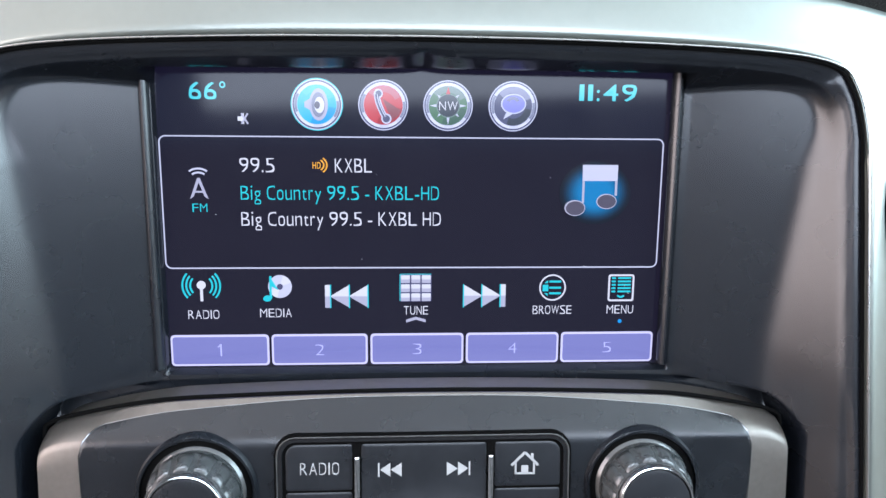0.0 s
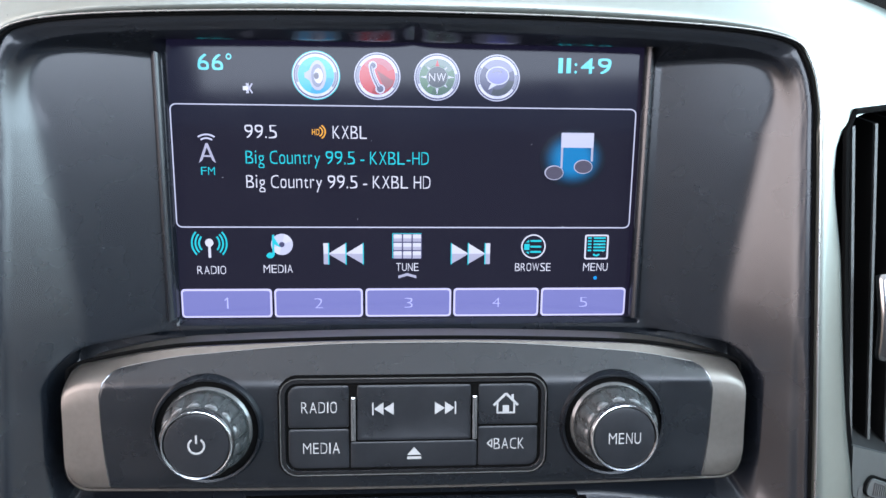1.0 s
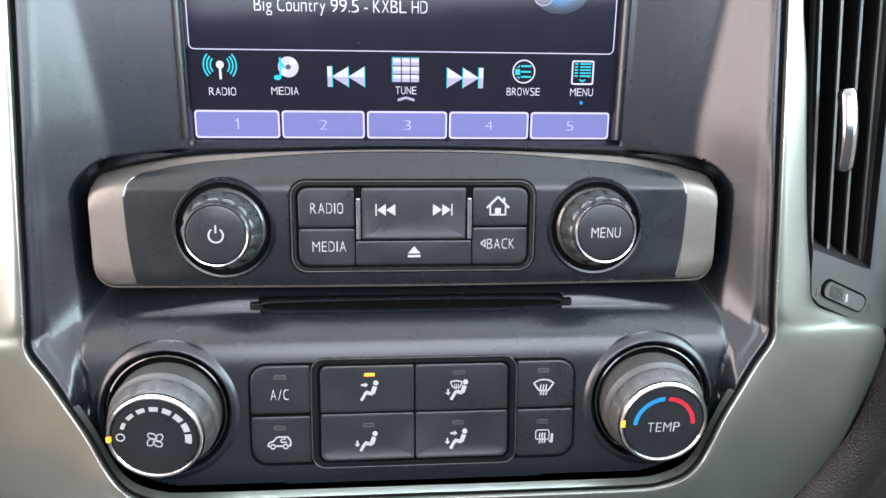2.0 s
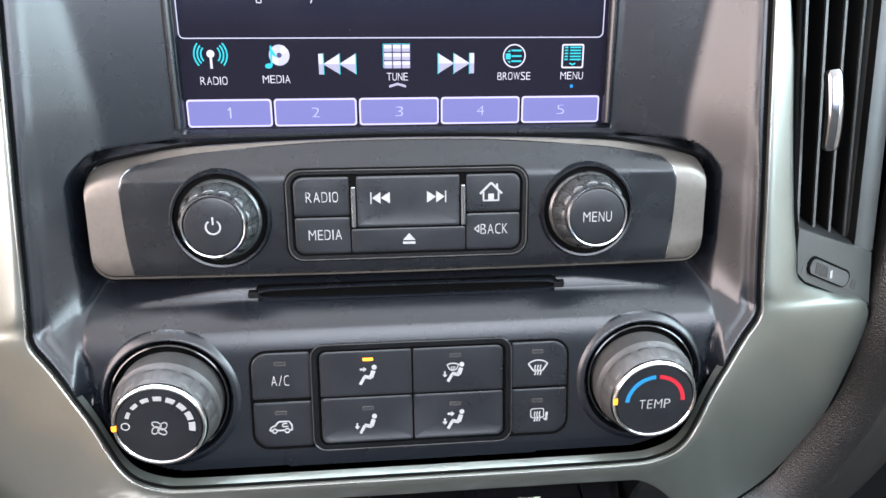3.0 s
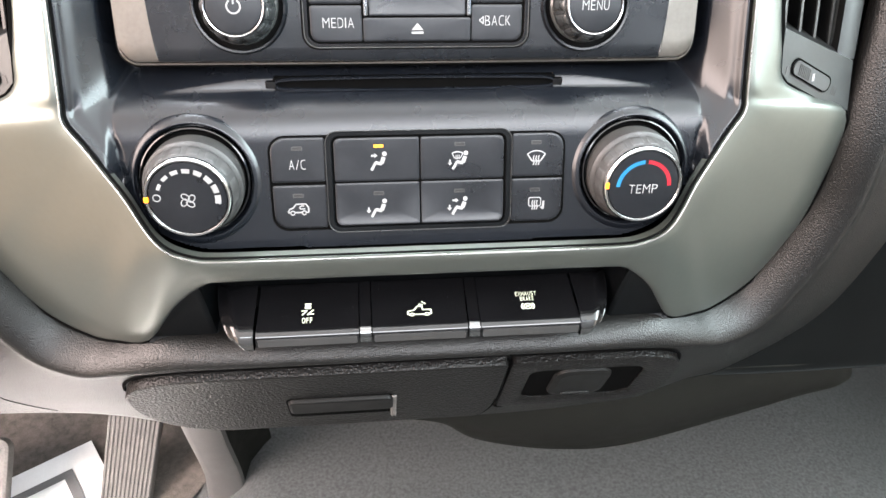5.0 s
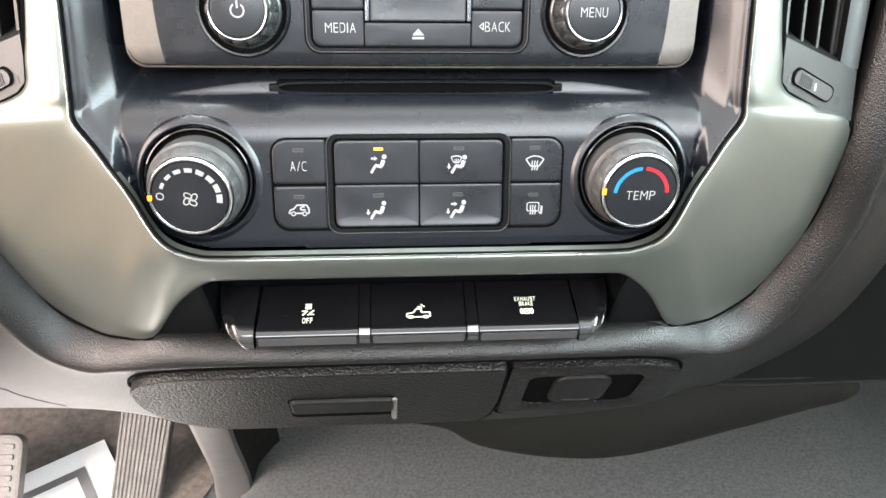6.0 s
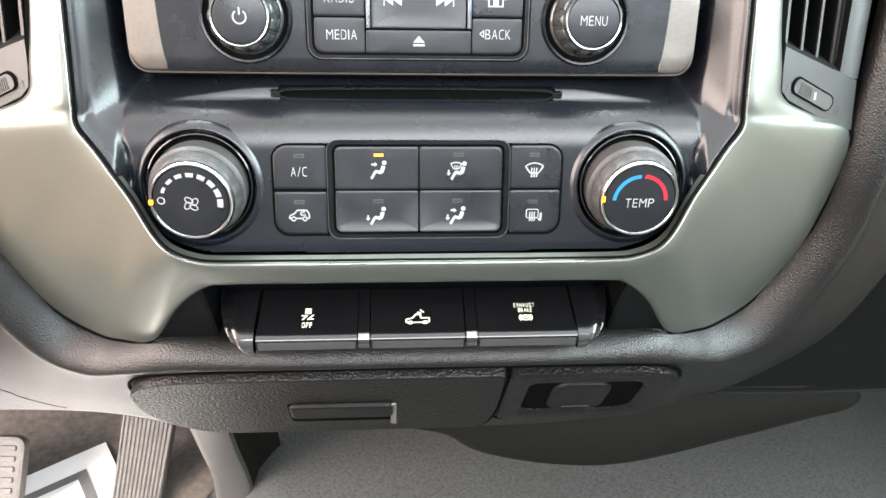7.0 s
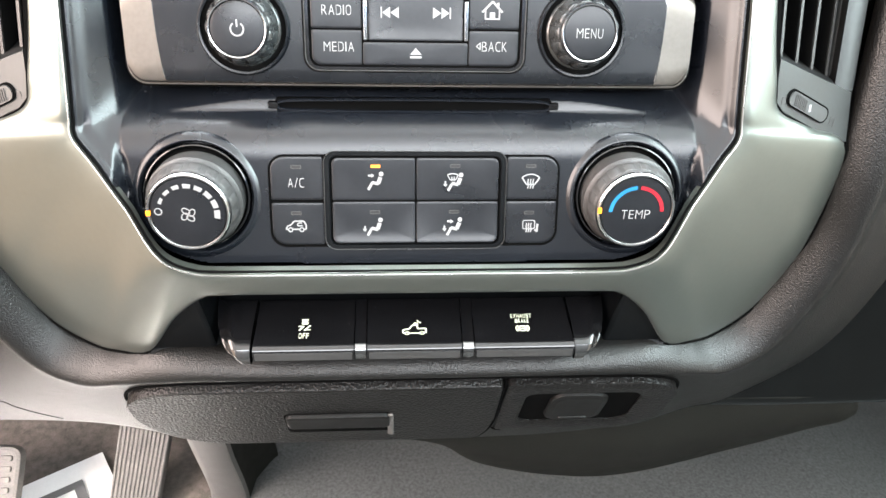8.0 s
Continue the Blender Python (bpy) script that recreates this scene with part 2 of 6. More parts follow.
def tube(points, r, n=8, closed=False, flat=1.0, taper=None):
    bm = bmesh.new()
    rows = []
    P = [Vector(p) for p in points]
    for i, p in enumerate(P):
        a = P[i - 1] if (i or closed) else P[i]
        b = P[(i + 1) % len(P)] if (closed or i + 1 < len(P)) else P[i]
        t = (b - a).normalized()
        u = t.cross(Vector((0, 1, 0)))
        u = u.normalized() if u.length > 1e-4 else Vector((1, 0, 0))
        w = u.cross(t)
        q = r * (taper(i / (len(P) - 1)) if taper else 1.0)
        rows.append([bm.verts.new(p + u * q * math.cos(2 * math.pi * k / n) + w * q * flat * math.sin(2 * math.pi * k / n)) for k in range(n)])
    pairs = list(zip(rows, rows[1:])) + ([(rows[-1], rows[0])] if closed else [])
    for a, b in pairs:
        for k in range(n):
            bm.faces.new((a[k], a[(k + 1) % n], b[(k + 1) % n], b[k]))
    if not closed:
        bm.faces.new(rows[0])
        bm.faces.new(rows[-1])
    return bm


def box(x0, y0, z0, x1, y1, z1, bevel=0.0):
    bm = bmesh.new()
    bmesh.ops.create_cube(bm, size=1.0)
    for v in bm.verts:
        v.co = Vector((x0 if v.co.x < 0 else x1, y0 if v.co.y < 0 else y1, z0 if v.co.z < 0 else z1))
    if bevel:
        bmesh.ops.bevel(bm, geom=list(bm.edges), offset=bevel, segments=3, profile=0.6, affect="EDGES")
    return bm


def grid_mesh(rows, closed=False):
    bm = bmesh.new()
    vs = [[bm.verts.new(p) for p in row] for row in rows]
    for a, b in zip(vs, vs[1:]):
        for i in range(len(a) - (0 if closed else 1)):
            j = (i + 1) % len(a)
            bm.faces.new((a[i], a[j], b[j], b[i]))
    return bm


def catmull(stations, steps):
    """Smooth rows through lists of control values (tuples of floats)."""
    out = []
    S = [np.array(s, float) for s in stations]
    for i in range(len(S) - 1):
        p0, p1, p2, p3 = S[max(i - 1, 0)], S[i], S[i + 1], S[min(i + 2, len(S) - 1)]
        for k in range(steps):
            t = k / steps
            out.append(0.5 * (2 * p1 + (p2 - p0) * t + (2 * p0 - 5 * p1 + 4 * p2 - p3) * t * t + (3 * p1 - p0 - 3 * p2 + p3) * t ** 3))
    out.append(S[-1])
    return out


GLYPHS = {}
ROUND = "BCDGORSabcdeghnopqu0235689"


def glyph(ch, bold):
    """One character of the built-in font as flat points and faces, its width brought to 0..1 and its height to capitals of 1."""
    if (ch, bold) not in GLYPHS:
        cu = bpy.data.curves.new("words", "FONT")
        cu.body, cu.size, cu.resolution_u, cu.offset = ch, 1.0, 4, bold
        ob = bpy.data.objects.new("words", cu)
        scene.collection.objects.link(ob)
        bpy.context.view_layer.update()
        me = bpy.data.meshes.new_from_object(ob.evaluated_get(bpy.context.evaluated_depsgraph_get()))
        bpy.data.objects.remove(ob)
        bpy.data.curves.remove(cu)
        P = np.array([(v.co.x, v.co.y / 0.729) for v in me.vertices])
        F = [tuple(f.vertices) for f in me.polygons]
        bpy.data.meshes.remove(me)
        lo, hi = P.min(0), P.max(0)
        P[:, 0] = (P[:, 0] - lo[0]) / (hi[0] - lo[0])
        if ch in ROUND:
            # squarer bowls, as on the dashboard's own lettering
            c, h = np.array((0.5, (lo[1] + hi[1]) / 2)), np.array((0.5, (hi[1] - lo[1]) / 2))
            u = (P - c) / h
            f = np.hypot(u[:, 0], u[:, 1]) / np.maximum((u ** 4).sum(1) ** 0.25, 1e-6)
            q = np.clip(u * (1 + 0.7 * (np.minimum(f, 1.19) - 1))[:, None], -1, 1)
            P = c + q * h
        if ch in "aceimnorsuvwxz":
            P[:, 1] *= 1.10
        GLYPHS[ch, bold] = (P, F)
    return GLYPHS[ch, bold]


WIDE = dict({c: 0.66 for c in "ABCDEFGHJKLNOPQRSTUVXYZ0234567890"}, M=0.80, W=0.98, I=0.13, **{"1": 0.22, "i": 0.13, "l": 0.13, "t": 0.36, "r": 0.36, "-": 0.36, ".": 0.13, ":": 0.13, "/": 0.45, "°": 0.34})
NARROW = dict({c: 0.54 for c in "ABCDEFGHJKLNOPQRSTUVXYZ"}, A=0.60, M=0.68, W=0.8, E=0.46, F=0.45, I=0.12, **{"/": 0.40})


def lettering(m, text, x0, x1, base, cap, z0, thick=0.00012, bold=0.0, widths=WIDE):
    """Words in the built-in font from x0 to x1, standing on base with capitals cap high, in the frame m."""
    run, x = [], 0.0
    for ch in text:
        if ch == " ":
            x += 0.34
            continue
        w = widths.get(ch, 0.52)
        run.append((ch, x, w))
        x += w + 0.17
    k = (x1 - x0) / (x - 0.17)
    bm = bmesh.new()
    for ch, at, w in run:
        P, F = glyph(ch, bold)
        vs = [bm.verts.new((x0 + (at + w * p[0]) * k, base + p[1] * cap, z0 + thick)) for p in P]
        for f in F:
            bm.faces.new([vs[i] for i in f])
    bm.transform(m)
    return bm


# ---- cabin shell ----
def wall(name, bm, material, label):
    ob = part(name, bm, material, None, "", smooth=False)
    return tagged(ob, label, "wall" if "wall" in name else name, kind="structure")


# unseen enclosure, added to bound the light; tones set for the dashboard's reflections
wall("ceiling", box(-0.85, -1.6, 1.36, 0.85, 0.30, 1.40), M_ROOF, "pale fabric headliner closing the cab above")
wall("wall_left", box(-0.89, -1.6, -0.05, -0.85, -0.62, 0.82), M_TRIMWALL, "plain pale cab side behind the open door")
wall("wall_right", box(0.85, -1.6, -0.05, 0.89, 0.95, 0.82), M_TRIMWALL, "plain pale door trim below the passenger window")
wall("wall_back", box(-0.85, -0.80, -0.05, 0.85, -0.76, 0.92), M_SEATWALL, "plain grey cloth wall that closes the cab behind")
wall("wall_front", box(-0.85, 0.80, -0.05, 0.85, 0.84, 0.78), M_GAP, "dark firewall behind the footwell")
for i, (x, y) in enumerate(((-0.87, -0.55), (0.87, -0.55), (-0.87, -1.58), (0.87, -1.58))):
    wall("wall_pillar", box(x - 0.025, y - 0.06, 0.82, x + 0.025, y + 0.06, 1.37), M_ROOF, "pale door pillar between the side windows")

# unseen ground, its tan chosen to warm the left trim's reflection
M_GROUND = mat("tan_ground_reflector", (0.36, 0.27, 0.19), 0.9, vary=0.12, scale=3.0, bump=0.3, bump_scale=90)
gm = bmesh.new()
bmesh.ops.create_grid(gm, x_segments=8, y_segments=8, size=400)
bmesh.ops.translate(gm, verts=gm.verts, vec=(0, 0, -0.55))
tagged(part("ground", gm, M_GROUND, None, smooth=False), "unseen tan ground outside the open cab door, added for warm reflections", "ground", kind="structure")

# floor: driver's well and a raised middle hump under one carpet
rows = []
for j in range(61):
    y = -1.6 + 2.4 * j / 60
    row = []
    for i in range(121):
        x = -0.85 + 1.7 * i / 120
        hump = smooth((x + 0.235) / 0.10) * smooth((0.75 - x) / 0.3)
        z = 0.03 + 0.085 * hump + 0.12 * smooth((y - 0.52) / 0.25)
        z += 0.004 * noise.noise(Vector((x * 9, y * 9, 0)))
        row.append((x, y, z))
    rows.append(row)
floor = part("floor", grid_mesh(rows), M_CARPET, None)
tagged(floor, "grey looped carpet over the cab floor and hump", "floor", kind="structure")

# ---- dashboard: large forms ----
dash = thing("dashboard", (CX, 0.30, 0.36), "charcoal pickup dashboard with pewter centre trim and grained padded roll", "dashboard")


# pewter ring: inner edge x, z, y and outer edge x, z, y, from the bottom middle round to the top middle
RING = [
    (0.000, 0.5606, 0.1430, 0.000, 0.5450, 0.1500), (0.050, 0.5606, 0.1430, 0.050, 0.5450, 0.1500),
    (0.085, 0.5608, 0.1430, 0.085, 0.5448, 0.1500), (0.095, 0.5620, 0.1432, 0.0955, 0.5417, 0.1515),
    (0.103, 0.5650, 0.1440, 0.111, 0.5260, 0.1575), (0.1085, 0.5690, 0.1460, 0.1312, 0.4958, 0.1695),
    (0.113, 0.5750, 0.1490, 0.149, 0.4905, 0.1765), (0.119, 0.5850, 0.1540, 0.164, 0.4890, 0.1835),
    (0.126, 0.5940, 0.1590, 0.1835, 0.5000, 0.1890), (0.133, 0.6030, 0.1640, 0.1965, 0.5220, 0.1905),
    (0.1385, 0.6100, 0.1670, 0.2035, 0.5475, 0.1900), (0.1400, 0.6140, 0.1685, 0.2060, 0.5960, 0.1905),
    (0.1398, 0.6180, 0.1700, 0.1820, 0.6100, 0.1860), (0.1396, 0.6230, 0.1715, 0.1610, 0.6205, 0.1800),
    (0.1392, 0.6350, 0.1755, 0.1570, 0.6340, 0.1825), (0.1385, 0.6560, 0.1820, 0.1535, 0.6560, 0.1890),
    (0.1370, 0.7000, 0.1960, 0.1490, 0.7000, 0.2015), (0.1355, 0.7450, 0.2105, 0.1455, 0.7520, 0.2155),
    (0.1345, 0.7600, 0.2150, 0.2050, 0.7570, 0.2400), (0.1310, 0.7720, 0.2190, 0.2000, 0.7690, 0.2440),
    (0.1240, 0.7790, 0.2215, 0.1700, 0.7870, 0.2400), (0.1000, 0.7825, 0.2225, 0.1200, 0.7985, 0.2330),
    (0.0500, 0.7845, 0.2225, 0.0550, 0.8035, 0.2310), (0.0000, 0.7850, 0.2225, 0.0000, 0.8045, 0.2310),
]
half = catmull(RING, 6)
full = [r for r in half] + [np.array((-r[0], r[1], r[2], -r[3], r[4], r[5])) for r in reversed(half[1:-1])]
rows = []
for r in full:
    a, b = Vector((CX + r[0], r[2], r[1])), Vector((CX + r[3], r[5], r[4]))
    row = [a + Vector((0, 0.006, 0)) + (a - b).normalized() * 0.0004]
    for k in range(15):
        t = 0.5 - 0.5 * math.cos(math.pi * k / 14)
        p = a.lerp(b, t)
        p.y -= 0.0014 * (1 - abs(2 * t - 1) ** 12) + 0.0006 * math.sin(math.pi * t)
        fold = p.z - (0.6125 - 0.45 * (abs(p.x - CX) - 0.140))
        if abs(p.x - CX) > 0.11 and p.z < 0.70:
            p.y -= 0.0014 * math.exp(-math.hypot(fold, 0.003) / 0.020) * smooth(t / 0.25) * smooth((1.02 - t) / 0.3)
        row.append(p)
    row.append(b + Vector((0, 0.006, 0)))
    rows.append(row)
part("trim_frame", grid_mesh(rows + [rows[0]]), M_SILVER, dash, "pewter painted trim surround")
part("edge_strip", tube([(CX + r[0], r[2] - 0.0010, r[1]) for r in full], 0.00034, 8, closed=True), M_EDGE, dash, "thin bright edge strip")
groove = []
for i, r in enumerate(full):
    p, q = full[i - 1], full[(i + 1) % len(full)]
    tx, tz = q[0] - p[0], q[1] - p[1]
    n = math.hypot(tx, tz)
    groove.append((CX + r[0] - tz / n * 0.0011, r[2] + 0.0006, r[1] + tx / n * 0.0011))
part("seam", tube(groove, 0.00055, 8, closed=True), M_GAP, dash, "dark joint inside the trim")

for side in (-1, 1):
    gap = [Vector((CX + side * (r[3] + 0.0004), r[5] + 0.0006, r[4] - 0.0004)) for r in half[30:68]]
    part("seam", tube(gap, 0.0011, 6), M_GAP, dash)

# inner outline of the ring, for the dark panel
OUT = np.array([(r[0], r[1], r[2]) for r in half])
run = np.concatenate(([0.0], np.cumsum(np.hypot(*np.diff(OUT[:, :2], axis=0).T))))
even = np.linspace(0.0, run[-1], 500)
OUT = np.array([np.interp(even, run, OUT[:, k]) for k in range(3)]).T
STEP, SOFT = run[-1] / 499, 0.0036


def outline_distance(x, z):
    """Distance inside the ring's inner edge (negative outside), rounded at the corners, and the edge's depth there."""
    a, b = OUT[:-1, :2], OUT[1:, :2]
    d = b - a
    q = np.array((x, z))
    t = np.clip(((q - a) * d).sum(1) / np.maximum((d * d).sum(1), 1e-12), 0, 1)
    c = a + d * t[:, None]
    dist = np.hypot(*(q - c).T)
    i = int(dist.argmin())
    near = float(dist[i])
    depth = OUT[:-1, 2] + (OUT[1:, 2] - OUT[:-1, 2]) * t
    if d[i, 0] * (z - c[i, 1]) - d[i, 1] * (x - c[i, 0]) <= 0:
        return -near, float(depth[i])
    w = np.exp(-(dist - near) / SOFT)
    soft = near - SOFT * math.log(w.sum() * STEP / SOFT) + 0.5 * SOFT * math.log(2 * math.pi * max(near, SOFT) / SOFT)
    k = smooth((near - 0.003) / 0.004)
    return near + (soft - near) * k, float(depth[i] + ((w * depth).sum() / w.sum() - depth[i]) * k)


KNOB = (0.0932, 0.5862)


def screen_y(z):
    return 0.232 + 0.2 * (z - 0.70)


def clamp(t):
    return min(1.0, max(0.0, t))


def smooth_max(a, b, k):
    h = max(k - abs(a - b), 0.0) / k
    return max(a, b) + h * h * k / 4


def bezel_y(x, z):
    d, ye = outline_distance(x, z)
    # sill under the glass and slanted cheeks beside it
    outer = screen_y(z) - 0.0032 - 0.0195 * clamp((x - 0.0890) / 0.043)
    well = smooth((0.0872 - x) / 0.0014) * smooth((z - 0.6722) / 0.002) * smooth((0.7745 - z) / 0.003)
    # rim up to the pewter edge: a narrow lip, then a slope that faces inwards, broad beside the radio
    low = smooth((0.600 - z) / 0.030)
    lip = (0.0042 - 0.0014 * smooth((0.690 - z) / 0.03)) * (1 - 0.7 * low) + 0.0012 * smooth((z - 0.765) / 0.010)
    slope = 1.15 + 1.25 * low + 0.5 * smooth((z - 0.745) / 0.02)
    land = ye + 0.0014 + 0.12 * min(d, lip) + slope * max(0.0, d - lip) + 0.0012 * smooth((d - lip * 0.6) / 0.002)
    y = -smooth_max(-outer, -land, 0.0035)
    y += (screen_y(z) + 0.003 - y) * well
    # pocket that holds the radio controls, open towards the shelf
    top, end, cr = 0.6694 + 0.0012 * smooth(x / 0.1), 0.1254, 0.0115
    qx, qz = x - end + cr, z - top + cr
    s = math.hypot(max(qx, 0.0), max(qz, 0.0)) + min(max(qx, qz), 0.0) - cr
    floor_y = 0.200 + 0.27 * (z - 0.617) + 0.009 * smooth((z - 0.640) / 0.025)
    y += (max(floor_y, y) - y) * smooth((0.0006 - s) / (0.0026 + 0.007 * smooth((0.640 - z) / 0.024)))
    # shelf over the climate pod, the pod's rounded top edge and its sides beside the rim
    hv = 0.1685 + 0.33 * (z - 0.597) + 20.0 * max(0.0, z - 0.6005) ** 2
    inset = 0.0062 * smooth((z - 0.588) / 0.018) - 0.008 * smooth((0.590 - z) / 0.010)
    qx, qz = inset - d + 0.009, z - 0.6126 + 0.009
    past = math.hypot(max(qx, 0.0), max(qz, 0.0)) + min(max(qx, qz), 0.0) - 0.009
    back = past - min(max(past - 0.0040, 0.0), 0.0048 * smooth((0.112 - x) / 0.050))
    pod = smooth_max(hv, 0.1686 + 0.33 * (z - 0.597) + 2.6 * back, 0.0085)
    y = -smooth_max(-y, -pod, 0.0050)
    # hole for the knob
    r = math.hypot(x - KNOB[0], (z - KNOB[1]) * 1.02)
    if r < 0.04 and z < 0.63:
        y += 0.009 * smooth((0.0232 - r) / 0.0012)
    if x < 0.0590:
        y += 0.015 * smooth((0.0026 - abs(z - 0.6190)) / 0.0004)
    return y, d


def bezel_mesh(step=0.0006):
    nx, nz = int(0.144 / step), int(0.232 / step)
    bm = bmesh.new()
    grid = {}
    depth = {}
    for j in range(nz + 1):
        z = 0.557 + j * step
        for i in range(nx + 1):
            x = i * step
            y, d = bezel_y(x, z)
            depth[i, j] = d
            if d > -0.003:
                grid[i, j] = (bm.verts.new((CX + x, y, z)), bm.verts.new((CX - x, y, z)) if i else None)
    for (i, j), (r, l) in grid.items():
        ks = ((i, j), (i + 1, j), (i + 1, j + 1), (i, j + 1))
        if all(k in grid for k in ks):
            bm.faces.new([grid[k][0] for k in ks])
            bm.faces.new([(grid[k][1] or grid[k][0]) for k in reversed(ks)])
    return bm


part("stack_panel", bezel_mesh(), M_BEZEL, dash, "satin charcoal moulded centre panel")

# padded roll, from the left shoulder under the switches to the right shoulder: edge, crest, outer edge, end (x, z, y each)
ROLL = [
    (0.0000, 0.4955, 0.1680, 0.0000, 0.4857, 0.1575, 0.0000, 0.4755, 0.1630, 0.0000, 0.3920, 0.2005),
    (0.0700, 0.4957, 0.1680, 0.0700, 0.4857, 0.1575, 0.0720, 0.4755, 0.1630, 0.0750, 0.3950, 0.1995),
    (0.1080, 0.4960, 0.1685, 0.1089, 0.4849, 0.1588, 0.1115, 0.4737, 0.1636, 0.1160, 0.4000, 0.1985),
    (0.1280, 0.4955, 0.1710, 0.1301, 0.4823, 0.1609, 0.1335, 0.4703, 0.1654, 0.1400, 0.4050, 0.1970),
    (0.1460, 0.4905, 0.1760, 0.1496, 0.4781, 0.1648, 0.1541, 0.4655, 0.1699, 0.1720, 0.4140, 0.2010),
    (0.1645, 0.4880, 0.1830, 0.1723, 0.4737, 0.1707, 0.1794, 0.4609, 0.1767, 0.2000, 0.4195, 0.2040),
    (0.1840, 0.4995, 0.1890, 0.1960, 0.4875, 0.1752, 0.2068, 0.4768, 0.1814, 0.2480, 0.4560, 0.2060),
    (0.2040, 0.5470, 0.1900, 0.2178, 0.5378, 0.1771, 0.2303, 0.5295, 0.1836, 0.2720, 0.5110, 0.2070),
    (0.2070, 0.5960, 0.1910, 0.2236, 0.5896, 0.1796, 0.2385, 0.5837, 0.1863, 0.2900, 0.5650, 0.2130),
    (0.2110, 0.6600, 0.2050, 0.2365, 0.6526, 0.1920, 0.2638, 0.6440, 0.1977, 0.3000, 0.6200, 0.2300),
    (0.2130, 0.7600, 0.2360, 0.2352, 0.7600, 0.2200, 0.2671, 0.7600, 0.2244, 0.3100, 0.7600, 0.2550),
    (0.2130, 0.8000, 0.2500, 0.2300, 0.8000, 0.2360, 0.2600, 0.8000, 0.2400, 0.3100, 0.8000, 0.2700),
]
LEFT_END = {4: (0.172, 0.4065, 0.204), 5: (0.204, 0.4030, 0.212), 6: (0.257, 0.3890, 0.228), 7: (0.340, 0.3720, 0.246), 8: (0.390, 0.42, 0.262), 9: (0.43, 0.52, 0.275)}


def roll_rows(side):
    st = []
    for i, s in enumerate(ROLL):
        s = list(s)
        if side < 0 and i in LEFT_END:
            s[9:12] = LEFT_END[i]
        st.append(s)
    out = []
    for s in catmull(st, 8):
        A, B, C, D = [Vector((CX + side * s[k], s[k + 2], s[k + 1])) for k in (0, 3, 6, 9)]
        C.y += 0.0042
        prof = catmull([tuple(A + Vector((0, 0.010, 0))), tuple(A + Vector((0, 0.001, 0))), tuple(A.lerp(B, 0.42) + Vector((0, -0.0030, 0))), tuple(B), tuple(B.lerp(C, 0.5) + Vector((0, 0.0008, 0))), tuple(C), tuple(C.lerp(D, 0.25) + Vector((0, -0.0006, 0))), tuple(C.lerp(D, 0.6) + Vector((0, -0.0012, 0))), tuple(D)], 5)
        row = [Vector(p) for p in prof] + [D + Vector((0, 0.006, -0.003)), D + Vector((0, 0.03, 0.004)), D + Vector((0, 0.14, 0.012))]
        out.append(row)
    return out


left_rows, right_rows = roll_rows(-1), roll_rows(1)
part("padded_roll", grid_mesh(list(reversed(left_rows))[:-1] + right_rows), M_PAD, dash, "grained charcoal padded roll")

# knee panel under the right half
KNEE = [(-0.02, 0.396, 0.204, 0.000, 0.372, 0.232), (0.02, 0.398, 0.204, 0.0228, 0.3464, 0.240), (0.05, 0.402, 0.204, 0.0526, 0.3211, 0.240), (0.10, 0.410, 0.204, 0.1120, 0.3045, 0.240),
        (0.15, 0.414, 0.204, 0.1680, 0.3045, 0.240), (0.20, 0.4150, 0.207, 0.2429, 0.3287, 0.240), (0.26, 0.4125, 0.209, 0.2950, 0.3480, 0.240), (0.287, 0.4120, 0.210, 0.3129, 0.3600, 0.238), (0.294, 0.4115, 0.216, 0.3170, 0.3720, 0.246), (0.297, 0.4110, 0.260, 0.3190, 0.3800, 0.300)]
rows = []
for s in catmull(KNEE, 8):
    A, B = Vector((s[0], s[2], s[1])), Vector((s[3], s[5], s[4]))
    row = [A + Vector((0, 0.0040, 0.0010)), A + Vector((0, 0.0010, 0.0004)), A]
    for k in range(1, 8):
        t = k / 8
        p = A.lerp(B, t)
        p.y -= 0.008 * math.sin(math.pi * t)
        row.append(p)
    row += [B, B + Vector((0, 0.006, -0.004)), B + Vector((0, 0.02, -0.003)), B + Vector((0, 0.16, 0.03))]
    rows.append(row)
part("knee_panel", grid_mesh(rows), M_KNEE, dash, "smooth dark lower knee panel")

# outer wings and body that close the dashboard behind the trim
part("body", box(-0.84, 0.265, 0.42, 0.84, 0.79, 0.795, 0.01), M_KNEE, dash)
part("wing", box(-0.84, 0.245, 0.45, -0.29, 0.30, 0.79, 0.012), M_LOWER, dash)
rows = []
for row in right_rows[34:]:
    D = row[-4]
    f = smooth((D.z - 0.4195) / 0.06)
    rows.append([D + Vector((-0.012, 0.010, 0.006)), D + Vector((0.0015, 0.0050, -0.0015)), D + Vector((0.004, 0.0035, -0.003)), D + Vector((0.05, 0.0050, -0.022 * f - 0.0065 * (1 - f))), D + Vector((0.12, 0.006, -0.055 * f - 0.0070 * (1 - f))), D + Vector((0.30, 0.010, -0.08 * f - 0.0075 * (1 - f)))])
part("seam", tube([row[-4] + Vector((0.0010, 0.0030, -0.0016)) for row in right_rows[33:74]], 0.0014, 6), M_GAP, dash)
part("glovebox_panel", grid_mesh(rows), M_GLOVE, dash, "smooth dark glovebox side panel")
rows = []
